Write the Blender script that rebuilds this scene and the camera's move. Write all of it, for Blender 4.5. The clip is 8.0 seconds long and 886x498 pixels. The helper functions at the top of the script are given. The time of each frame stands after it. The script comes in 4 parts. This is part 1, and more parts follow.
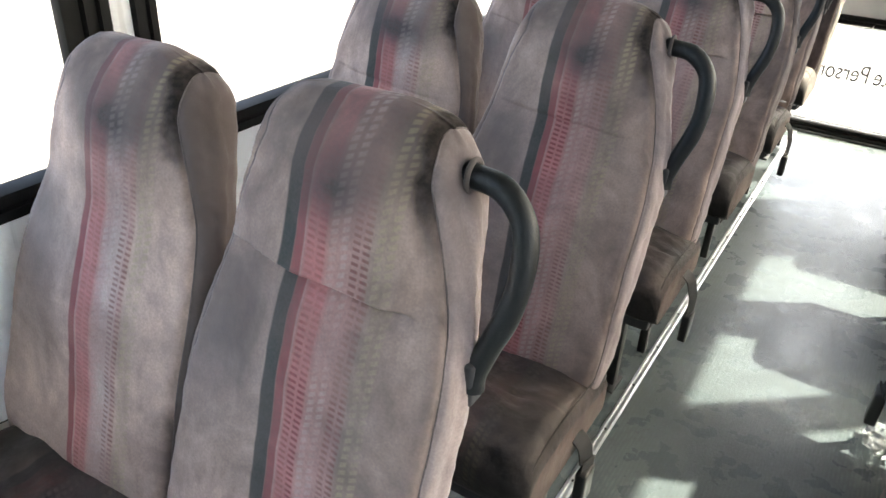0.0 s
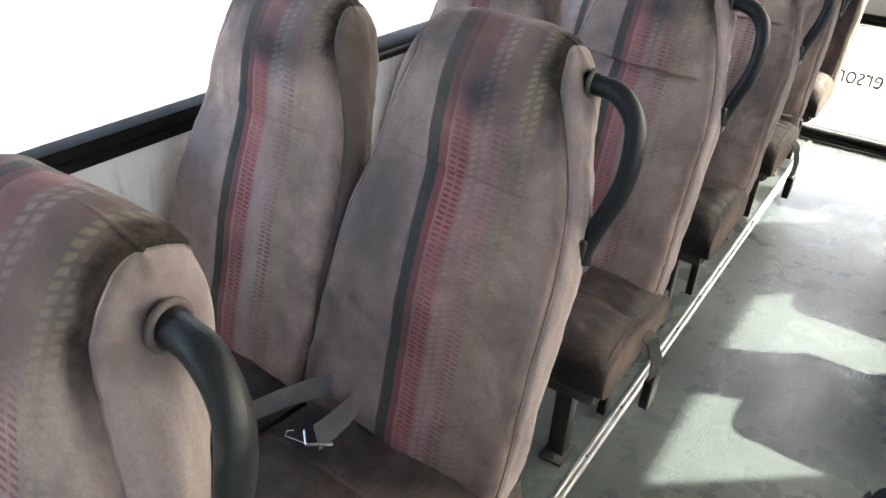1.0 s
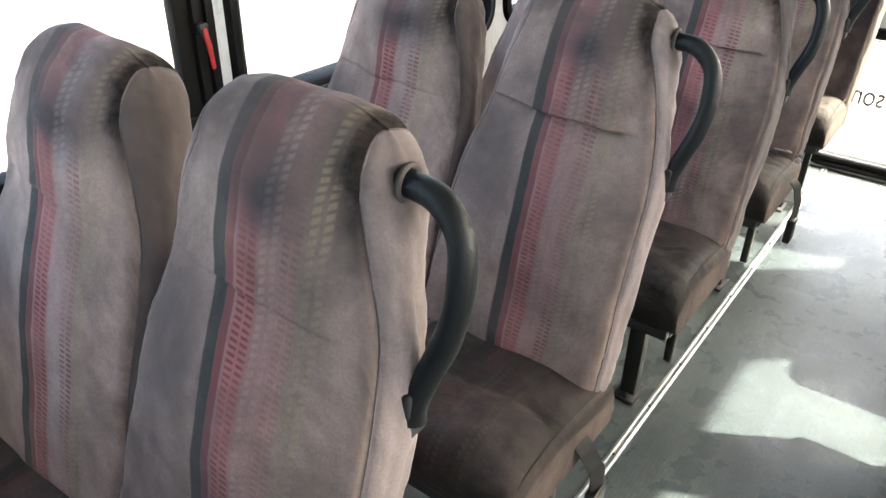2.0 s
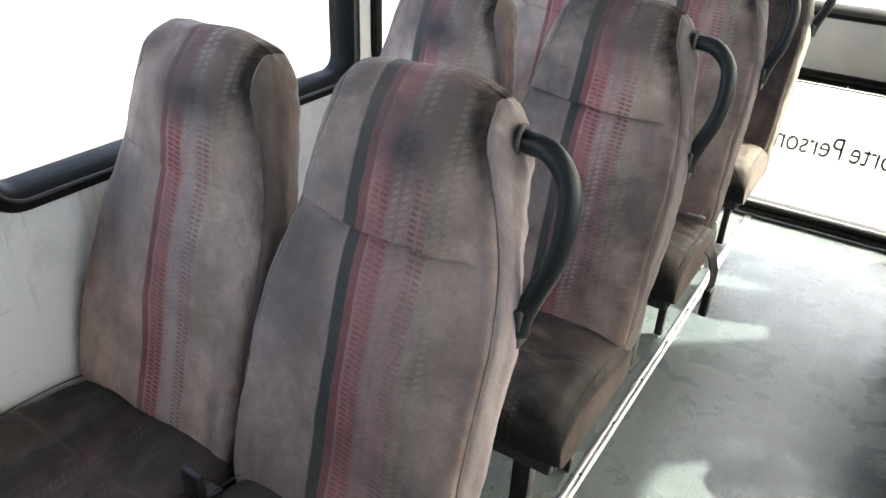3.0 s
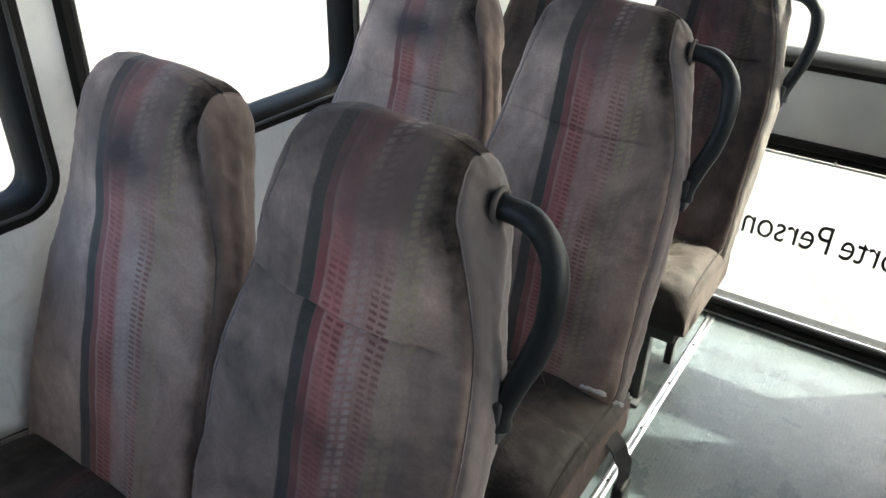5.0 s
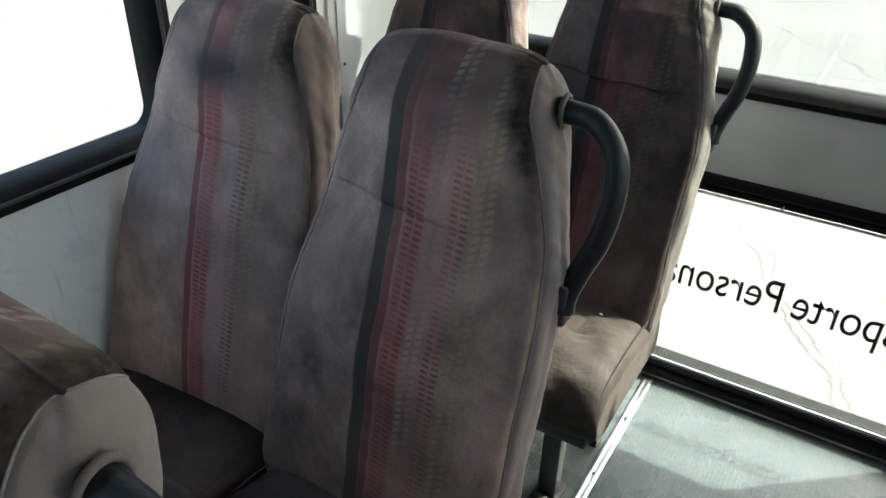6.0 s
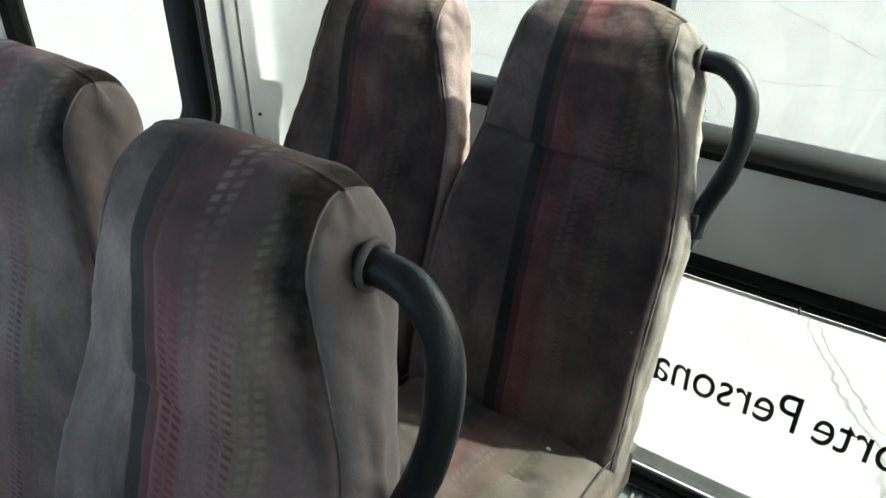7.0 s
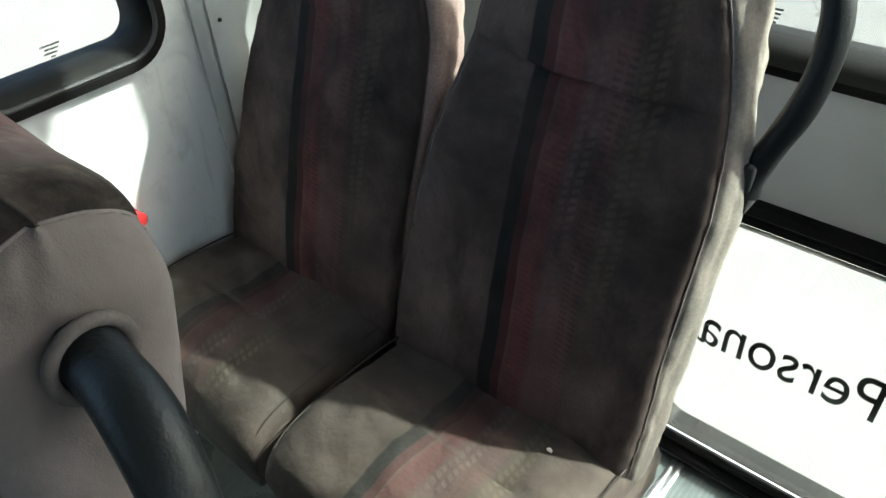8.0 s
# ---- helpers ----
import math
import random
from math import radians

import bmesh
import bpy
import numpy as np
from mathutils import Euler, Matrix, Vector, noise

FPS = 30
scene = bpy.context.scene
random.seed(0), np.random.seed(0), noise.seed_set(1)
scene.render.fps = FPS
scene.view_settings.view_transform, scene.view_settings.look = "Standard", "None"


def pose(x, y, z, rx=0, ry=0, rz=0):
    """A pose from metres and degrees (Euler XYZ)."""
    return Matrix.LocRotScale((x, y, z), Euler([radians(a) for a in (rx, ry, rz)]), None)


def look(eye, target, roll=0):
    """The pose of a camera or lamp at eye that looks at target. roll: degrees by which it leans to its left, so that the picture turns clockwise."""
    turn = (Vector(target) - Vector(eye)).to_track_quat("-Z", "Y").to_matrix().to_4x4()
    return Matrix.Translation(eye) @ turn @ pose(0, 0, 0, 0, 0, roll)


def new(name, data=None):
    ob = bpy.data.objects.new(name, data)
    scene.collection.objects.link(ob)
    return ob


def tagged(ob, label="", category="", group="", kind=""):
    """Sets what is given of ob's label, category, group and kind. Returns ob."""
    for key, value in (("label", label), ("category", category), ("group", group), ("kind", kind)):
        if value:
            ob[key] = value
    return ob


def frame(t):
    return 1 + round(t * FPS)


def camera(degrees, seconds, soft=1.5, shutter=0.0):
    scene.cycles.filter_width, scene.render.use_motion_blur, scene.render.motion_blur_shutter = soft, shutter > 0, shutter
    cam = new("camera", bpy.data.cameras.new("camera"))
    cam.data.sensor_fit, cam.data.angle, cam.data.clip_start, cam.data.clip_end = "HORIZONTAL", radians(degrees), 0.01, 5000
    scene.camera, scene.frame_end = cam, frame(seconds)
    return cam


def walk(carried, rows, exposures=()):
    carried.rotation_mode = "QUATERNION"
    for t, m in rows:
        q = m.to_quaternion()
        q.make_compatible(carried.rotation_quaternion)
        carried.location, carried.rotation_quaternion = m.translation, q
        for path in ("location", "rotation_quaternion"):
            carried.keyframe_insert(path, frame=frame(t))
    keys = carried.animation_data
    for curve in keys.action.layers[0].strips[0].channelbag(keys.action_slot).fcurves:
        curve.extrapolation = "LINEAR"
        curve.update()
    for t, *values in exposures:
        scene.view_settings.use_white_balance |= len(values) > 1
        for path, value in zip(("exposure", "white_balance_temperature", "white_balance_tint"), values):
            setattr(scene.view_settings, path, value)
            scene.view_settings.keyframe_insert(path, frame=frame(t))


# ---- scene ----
cam = camera(61.5, 8.0, soft=1.5)
PATH = [
    (0, (0.383, -0.711, 1.475), (-0.5, 0.777, 0.471), 3.0),
    (0.5, (0.424, -0.499, 1.494), (-0.544, 0.951, 0.513), 3.0),
    (1, (0.415, -0.268, 1.465), (-0.515, 1.163, 0.422), 3.1),
    (1.2, (0.411, -0.173, 1.462), (-0.527, 1.232, 0.41), 3.3),
    (2.3, (0.466, 0.315, 1.456), (-0.567, 1.704, 0.433), 0.7),
    (2.5, (0.445, 0.407, 1.461), (-0.522, 1.831, 0.441), 1.4),
    (3, (0.399, 0.661, 1.467), (-0.509, 2.132, 0.461), 2.5),
    (3.5, (0.379, 0.918, 1.475), (-0.555, 2.355, 0.444), 3.3),
    (4, (0.368, 1.162, 1.459), (-0.575, 2.583, 0.414), 3.0),
    (4.2, (0.373, 1.253, 1.471), (-0.553, 2.678, 0.401), 3.2),
    (5.3, (0.353, 1.752, 1.457), (-0.598, 3.215, 0.48), 1.7),
    (5.5, (0.344, 1.867, 1.454), (-0.591, 3.337, 0.499), 2.3),
    (6, (0.338, 2.097, 1.438), (-0.546, 3.567, 0.404), 1.3),
    (6.5, (0.323, 2.345, 1.416), (-0.537, 3.81, 0.385), 0.7),
    (7, (0.342, 2.577, 1.416), (-0.687, 3.999, 0.371), -0.1),
    (7.5, (0.353, 2.769, 1.406), (-0.73, 4.09, 0.37), -1.0),
    (8, (0.279, 2.892, 1.342), (-0.79, 4.023, 0.074), -4.0),
]
EXPOSURES = [(0.0, 4.26, 7150, 12), (1.0, 4.21, 7150, 12), (2.5, 4.39, 7050, 11), (3.0, 4.21, 6950, 10), (3.5, 4.05, 6850, 9), (4.0, 3.95, 6750, 8), (5.5, 3.21, 6550, 6), (6.0, 3.07, 6450, 3), (7.0, 3.01, 6250, 0), (8.0, 2.97, 6250, 0)]
walk(cam, [(t, look(eye, target, roll)) for t, eye, target, roll in PATH], EXPOSURES)

# towards the sun, over the rear right corner of the bus
SUN_WAY = Vector((0.755, 0.645, 1.0)).normalized()

# ---------------------------------------------------------------- world and sun
world = bpy.data.worlds.new("sky")
scene.world = world
world.use_nodes = True
wn = world.node_tree
wn.nodes.clear()
sky = wn.nodes.new("ShaderNodeTexSky")
sky.sky_type = "NISHITA"
sky.sun_disc = False
sky.air_density = 0.6
sky.dust_density = 5.0
sky.ozone_density = 0.2
sky.sun_elevation = math.asin(SUN_WAY.z)
sky.sun_rotation = math.atan2(SUN_WAY.x, SUN_WAY.y)
sky_bg = wn.nodes.new("ShaderNodeBackground")
sky_bg.inputs["Strength"].default_value = 0.15
wn.links.new(sky.outputs[0], sky_bg.inputs[0])
wn.links.new(sky_bg.outputs[0], wn.nodes.new("ShaderNodeOutputWorld").inputs[0])

sun = new("sun", bpy.data.lights.new("sun", "SUN"))
sun.data.energy = 2.35
sun.data.angle = radians(0.9)
sun.data.color = (1.0, 0.965, 0.905)
sun.matrix_world = look(SUN_WAY * 30, (0, 0, 0))


# ---------------------------------------------------------------- node helpers
class Graph:
    """A small wrapper to write node materials briefly."""

    def __init__(self, name):
        self.mat = bpy.data.materials.new(name)
        self.mat.use_nodes = True
        self.nt = self.mat.node_tree
        self.nt.nodes.clear()
        self.out = self.nt.nodes.new("ShaderNodeOutputMaterial")

    def put(self, socket, value):
        if isinstance(value, bpy.types.NodeSocket):
            self.nt.links.new(value, socket)
        else:
            socket.default_value = value

    def node(self, kind, props=None, **ins):
        n = self.nt.nodes.new(kind)
        for k, v in (props or {}).items():
            setattr(n, k, v)
        for k, v in ins.items():
            self.put(n.inputs[k.replace("_", " ")], v)
        return n

    def math(self, op, a, b=0.0, c=0.0, clamp=False):
        n = self.nt.nodes.new("ShaderNodeMath")
        n.operation, n.use_clamp = op, clamp
        for s, v in zip(n.inputs, (a, b, c)):
            self.put(s, v)
        return n.outputs[0]

    def mix(self, fac, a, b, blend="MIX"):
        n = self.nt.nodes.new("ShaderNodeMix")
        n.data_type, n.blend_type = "RGBA", blend
        self.put(n.inputs[0], fac)
        for s, v in ((n.inputs[6], a), (n.inputs[7], b)):
            self.put(s, v if isinstance(v, bpy.types.NodeSocket) else (*v, 1.0))
        return n.outputs[2]

    def span(self, x, lo, hi, a=0.0, b=1.0):
        n = self.nt.nodes.new("ShaderNodeMapRange")
        n.clamp = True
        for s, v in zip(n.inputs, (x, lo, hi, a, b)):
            self.put(s, v)
        return n.outputs[0]

    def place(self, kind="Object"):
        return self.node("ShaderNodeTexCoord").outputs[kind]

    def noise(self, vec, scale, detail=4.0, rough=0.55, warp=0.0):
        n = self.node("ShaderNodeTexNoise", None, Vector=vec, Scale=scale, Detail=detail, Roughness=rough, Distortion=warp)
        return n.outputs["Fac"]

    def scaled(self, vec, s):
        n = self.nt.nodes.new("ShaderNodeMapping")
        self.put(n.inputs["Vector"], vec)
        n.inputs["Scale"].default_value = s
        return n.outputs[0]

    def bump(self, height, strength, distance):
        return self.node("ShaderNodeBump", None, Height=height, Strength=strength, Distance=distance).outputs[0]

    def finish(self, color, rough, normal=None, metal=0.0, spec=0.5, sheen=0.0):
        b = self.nt.nodes.new("ShaderNodeBsdfPrincipled")
        self.put(b.inputs["Base Color"], color if isinstance(color, bpy.types.NodeSocket) else (*color, 1.0))
        self.put(b.inputs["Roughness"], rough)
        self.put(b.inputs["Metallic"], metal)
        self.put(b.inputs["Specular IOR Level"], spec)
        if sheen:
            self.put(b.inputs["Sheen Weight"], sheen)
            b.inputs["Sheen Roughness"].default_value = 0.35
        if normal is not None:
            self.put(b.inputs["Normal"], normal)
        self.nt.links.new(b.outputs[0], self.out.inputs[0])
        return self.mat


def simple(name, color, rough, metal=0.0, scale=30.0, vary=0.25, relief=0.1, depth=0.001, spec=0.5):
    """A plain material with grain and slow stains at two scales."""
    g = Graph(name)
    p = g.place()
    fine, slow = g.noise(p, scale * 8, 5.0), g.noise(p, scale * 0.25, 3.0)
    dark = tuple(c * (1 - vary) for c in color)
    light = tuple(min(1.0, c * (1 + 0.5 * vary)) for c in color)
    col = g.mix(g.span(slow, 0.35, 0.65), dark, light)
    col = g.mix(g.span(fine, 0.3, 0.7, 0.0, vary), col, dark)
    return g.finish(col, g.span(slow, 0.3, 0.7, rough * 0.85, min(1.0, rough * 1.15)), g.bump(fine, relief, depth), metal, spec)


def fabric(name, green, dirt, seat_back, side=(0.352, 0.293, 0.287), side_mix=0.6, tone=1.0, pale=1.0, patch=1.0):
    """Worn velour with a woven stripe band: u runs across the seat, v along it, in metres."""
    g = Graph(name)
    uv = g.node("ShaderNodeSeparateXYZ", None, Vector=g.place("UV"))
    u0, v = uv.outputs[0], uv.outputs[1]
    rnd = g.node("ShaderNodeObjectInfo").outputs["Random"]
    obj = g.place()
    shift = g.node("ShaderNodeCombineXYZ", None, X=g.math("MULTIPLY", rnd, 7.0), Y=g.math("MULTIPLY", rnd, 3.0), Z=0.0).outputs[0]
    add = g.nt.nodes.new("ShaderNodeVectorMath")
    g.put(add.inputs[0], obj)
    g.put(add.inputs[1], shift)
    p = add.outputs[0]
    slow, mid, fine, pile = g.noise(p, 5.0, 3.0), g.noise(p, 22.0, 4.0), g.noise(p, 260.0, 3.0), g.noise(p, 900.0, 2.0)
    u = g.math("ADD", u0, g.span(slow, 0.2, 0.8, -0.004, 0.004))
    if seat_back:
        u = g.math("SUBTRACT", g.math("MULTIPLY", g.math("ADD", u, 0.041), 0.97), 0.056)

    def band(lo, hi, soft=0.0016):
        return g.math("MULTIPLY", g.span(u, lo - soft, lo + soft), g.span(u, hi + soft, hi - soft))

    def cells(x, pitch, fill):
        """Soft on-off along x."""
        f = g.math("ABSOLUTE", g.math("SUBTRACT", g.math("FRACT", g.math("DIVIDE", x, pitch)), 0.5))
        return g.span(f, fill / 2 + 0.09, fill / 2 - 0.09)

    def dashes(lo, hi, pitch_u, pitch_v, fill_u=0.62, fill_v=0.55, start=0.0, slant=0.0):
        along = g.math("ADD", v, g.math("ADD", g.math("MULTIPLY", u, slant), start))
        cell = g.math("MULTIPLY", cells(g.math("SUBTRACT", u, lo), pitch_u, fill_u), cells(along, pitch_v, fill_v))
        return g.math("MULTIPLY", cell, band(lo, hi, 0.0005))

    def both(a, b):
        return g.math("MULTIPLY", a, b)

    grey = g.mix(g.span(slow, 0.35, 0.65), (0.312, 0.234, 0.207), (0.462, 0.346, 0.306))
    grey = g.mix(g.span(mid, 0.38, 0.66, 0.0, 0.40), grey, (0.218, 0.170, 0.158))
    nap = g.noise(g.scaled(p, (1.0, 1.0, 0.45)), 9.0, 6.0, 0.62, 0.8)
    grey = g.mix(g.span(nap, 0.47, 0.70, 0.0, 0.62), grey, (0.143, 0.104, 0.100))
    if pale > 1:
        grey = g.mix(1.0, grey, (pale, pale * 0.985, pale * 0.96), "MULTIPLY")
    worn = g.span(g.noise(p, 7.0, 4.0), 0.35, 0.68)
    worn2 = g.span(g.noise(g.scaled(p, (1.0, 1.0, 0.4)), 13.0, 4.0, 0.6), 0.38, 0.58)
    col = g.mix(both(band(-0.018, 0.018, 0.006), g.span(worn, 0, 1, 0.92, 0.68)), grey, (0.530, 0.196, 0.198))
    col = g.mix(both(band(0.018, 0.074, 0.006), g.span(worn, 0, 1, 0.82, 0.50)), col, (0.500, 0.280, 0.262))
    if patch > 1:
        col = g.mix(both(band(0.024, 0.066, 0.008), g.span(worn2, 0, 1, 0.75, 0.25)), col, (0.560, 0.485, 0.470))
    col = g.mix(both(band(0.078, 0.104, 0.006), 0.20), col, (0.316, 0.257, 0.167))
    if green:
        col = g.mix(both(band(-0.056, -0.033), g.span(worn, 0, 1, 0.95, 0.80)), col, (0.030, 0.046, 0.046))
    col = g.mix(both(band(-0.033, -0.019), g.span(worn, 0, 1, 0.88, 0.65)), col, (0.268, 0.058, 0.068))
    col = g.mix(both(band(-0.0190, -0.0168, 0.0006), 0.22), col, (0.516, 0.392, 0.392))
    # grime: broad smears, and on the backs a dark greasy patch where heads rested
    if seat_back:
        smear = both(g.span(g.noise(p, 4.2, 6.0, 0.66, 0.5), 0.42, 0.70), dirt)
        dark = (0.075, 0.060, 0.056)
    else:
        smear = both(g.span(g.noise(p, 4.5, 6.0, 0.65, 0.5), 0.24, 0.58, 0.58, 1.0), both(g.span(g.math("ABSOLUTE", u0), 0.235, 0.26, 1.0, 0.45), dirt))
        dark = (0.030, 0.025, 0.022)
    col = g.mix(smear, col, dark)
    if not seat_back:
        # the front roll is black from shoe and trouser grime, and from painted-in shade
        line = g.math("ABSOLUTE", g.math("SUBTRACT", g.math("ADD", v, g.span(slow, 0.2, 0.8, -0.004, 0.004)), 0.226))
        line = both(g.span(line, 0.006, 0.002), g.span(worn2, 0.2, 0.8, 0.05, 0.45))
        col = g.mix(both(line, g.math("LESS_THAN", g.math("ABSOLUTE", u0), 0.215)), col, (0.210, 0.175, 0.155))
        front_dark = both(g.span(g.math("ADD", v, g.span(mid, 0.2, 0.8, -0.03, 0.03)), 0.415, 0.47), g.span(g.math("ABSOLUTE", u0), 0.238, 0.26, 0.85, 0.1))
        col = g.mix(front_dark, col, (0.016, 0.014, 0.013))
    keep = g.span(worn2, 0.0, 1.0, 1.0, 0.30)
    if not seat_back:
        keep = both(keep, 0.28 if dirt == 1.0 else 0.6)
    elif tone < 0.6:
        keep = both(keep, 0.55)
    if seat_back:
        cu = g.math("SUBTRACT", u0, g.span(rnd, 0.0, 1.0, 0.006, 0.052))
        cv = g.math("SUBTRACT", v, g.span(rnd, 0.0, 1.0, 0.705, 0.745))
        d = g.math("SQRT", g.math("ADD", g.math("POWER", g.math("ABSOLUTE", g.math("MULTIPLY", cu, 1.0 / patch)), 2.0), both(g.math("POWER", g.math("ABSOLUTE", cv), 2.0), 1.1)))
        d = g.math("ADD", d, g.span(mid, 0.2, 0.8, -0.014, 0.014))
        blot = g.span(d, 0.012, 0.080, 0.97 if tone == 1.0 else 0.60, 0.0)
        col = g.mix(blot, col, (0.066, 0.062, 0.066))
        keep = both(keep, g.span(blot, 0.0, 0.7, 1.0, 0.25))
        rim = g.node("ShaderNodeUVMap", {"uv_map": "Edge"}).outputs[0]
        rim = g.node("ShaderNodeSeparateXYZ", None, Vector=rim)
        inside, height = rim.outputs[0], rim.outputs[1]
        ragged = g.math("ADD", inside, g.span(mid, 0.25, 0.75, -0.014, 0.014))
        on = g.math("GREATER_THAN", inside, 0.0)
        dim = 0.6 < tone < 1.0
        high = g.span(height, *((0.95, 1.07) if dim else (1.02, 1.11)), 0.12, 1.0)
        # cloth darker in a soft patch beside the stripes, below the tuck
        bu = both(g.math("SUBTRACT", u0, g.span(rnd, 0.0, 1.0, -0.155, -0.120)), 1.0 / 0.085)
        bv = both(g.math("SUBTRACT", height, g.span(rnd, 0.0, 1.0, 0.82, 0.88)), 1.0 / 0.15)
        left_dark = g.math("SQRT", g.math("ADD", g.math("POWER", g.math("ABSOLUTE", bu), 2.0), g.math("POWER", g.math("ABSOLUTE", bv), 2.0)))
        left_dark = g.span(g.math("ADD", left_dark, g.span(nap, 0.3, 0.7, -0.3, 0.3)), 0.35, 1.35, 0.58 if tone == 1.0 else 0.25, 0.0)
        left_dark = both(left_dark, both(g.span(g.math("ADD", height, g.span(mid, 0.2, 0.8, -0.008, 0.008)), 0.975, 0.935), g.span(u0, -0.030, -0.075)))
        col = g.mix(left_dark, col, (0.118, 0.094, 0.088))
        # the top of the head is browned all over, and the red has gone from it
        crown = both(g.span(height, 1.075, 1.135), g.span(g.noise(p, 11.0, 5.0, 0.6), 0.30, 0.62, 0.50 if dim else 0.15, 0.92 if dim else 0.80))
        crown = both(crown, g.math("GREATER_THAN", inside, 0.0))
        if tone < 0.6:
            crown = both(crown, 0.2)
        col = g.mix(crown, col, (0.080, 0.062, 0.058) if dim else (0.128, 0.100, 0.092))
        bare = g.span(height, 1.02, 1.12, 1.0, 0.15)
        broad = both(both(g.span(ragged, 0.095, 0.010), g.span(height, 1.03, 1.10)), both(on, 0.72))
        col = g.mix(broad, col, (0.110, 0.088, 0.078))
        keep = g.math("MAXIMUM", keep, both(broad, 0.8))
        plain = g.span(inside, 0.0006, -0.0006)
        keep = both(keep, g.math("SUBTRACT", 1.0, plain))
        col = g.mix(both(plain, g.span(rnd, 0.0, 1.0, min(1.0, side_mix * 0.4), min(1.0, side_mix))), col, side)
        # grime round the upper end of the grab handle
        spot = g.node("ShaderNodeSeparateXYZ", None, Vector=obj)
        sy, sz = g.math("SUBTRACT", spot.outputs[1], 0.005), g.math("SUBTRACT", spot.outputs[2], 1.111)
        ring = g.math("SQRT", g.math("ADD", g.math("POWER", g.math("ABSOLUTE", sy), 2.0), g.math("POWER", g.math("ABSOLUTE", sz), 2.0)))
        ring = g.span(g.math("ADD", ring, g.span(mid, 0.2, 0.8, -0.016, 0.016)), 0.020, 0.058, 0.62, 0.0)
        col = g.mix(both(ring, plain), col, (0.082, 0.068, 0.063))
        col = g.mix(both(plain, g.span(nap, 0.44, 0.66, 0.0, 0.50)), col, (0.150, 0.118, 0.112))
        low_rub = both(both(g.span(ragged, 0.026, 0.004), on), g.span(nap, 0.36, 0.60, 0.05, 0.8))
        col = g.mix(low_rub, col, (0.120, 0.095, 0.088))
        rub = both(both(g.span(ragged, *((0.044, 0.016) if dim else (0.036, 0.014))), on), high)
        if tone < 0.6:
            rub = both(rub, 0.25)
        rub = both(rub, g.span(g.noise(p, 60.0, 3.0), 0.35, 0.60, 0.78, 1.0))
        col = g.mix(both(rub, 0.97), col, (0.016, 0.013, 0.012))
        keep = both(keep, both(g.span(rub, 0.1, 0.6, 1.0, 0.08), g.span(height, 1.125, 1.160, 1.0, 0.80)))
    red_keep = both(keep, bare) if seat_back else keep
    col = g.mix(both(dashes(-0.0160, 0.0165, 0.0162, 0.0092, 0.74, 0.46, slant=0.12), both(red_keep, 0.80)), col, (0.185, 0.040, 0.045))
    col = g.mix(both(dashes(0.0170, 0.0480, 0.0155, 0.0118, 0.60, 0.60, start=0.004, slant=-0.45), both(both(keep, g.span(worn, 0.2, 0.8, 1.0, 0.4)), 0.58)), col, (0.500, 0.425, 0.395))
    col = g.mix(both(dashes(0.0500, 0.0785, 0.0142, 0.0092, 0.72, 0.46, slant=0.12), both(red_keep, 0.72)), col, (0.163, 0.055, 0.050))
    col = g.mix(both(dashes(0.0805, 0.1120, 0.0156, 0.0118, 0.62, 0.60, start=0.003, slant=-0.45), both(keep, 0.50)), col, (0.410, 0.355, 0.220))
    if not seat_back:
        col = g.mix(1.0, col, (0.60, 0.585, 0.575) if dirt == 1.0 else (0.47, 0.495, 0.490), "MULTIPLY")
    # a low tone paints backlit shade in; head top and side stay paler
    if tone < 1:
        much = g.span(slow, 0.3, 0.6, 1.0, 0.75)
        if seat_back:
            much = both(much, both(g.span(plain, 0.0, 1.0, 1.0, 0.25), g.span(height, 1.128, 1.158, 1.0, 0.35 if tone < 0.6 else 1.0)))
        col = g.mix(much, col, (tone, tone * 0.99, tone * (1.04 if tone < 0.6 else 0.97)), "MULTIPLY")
    lint = g.span(fine, 0.3, 0.75, 0.0, 0.34)
    if seat_back:
        lint = both(lint, g.span(rub, 0.0, 0.8, 1.0, 0.15))
    col = g.mix(lint, col, tuple(0.55 * min(1.0, tone * 1.1) * c for c in ((0.257, 0.215, 0.210) if seat_back else (0.086, 0.073, 0.068))))
    h = g.math("ADD", both(slow, 2.0), g.math("ADD", mid, both(pile, 0.12)))
    if seat_back:
        return g.finish(col, 0.95, g.bump(h, 0.40, 0.008), spec=0.12, sheen=g.span(g.math("MAXIMUM", rub, both(crown, 0.8)), 0.0, 0.8, 0.20 if tone >= 0.8 else 0.06, 0.0))
    return g.finish(col, g.span(smear, 0.3, 0.9, 0.85, 0.52), g.bump(h, 0.55, 0.012), spec=0.28, sheen=0.04)


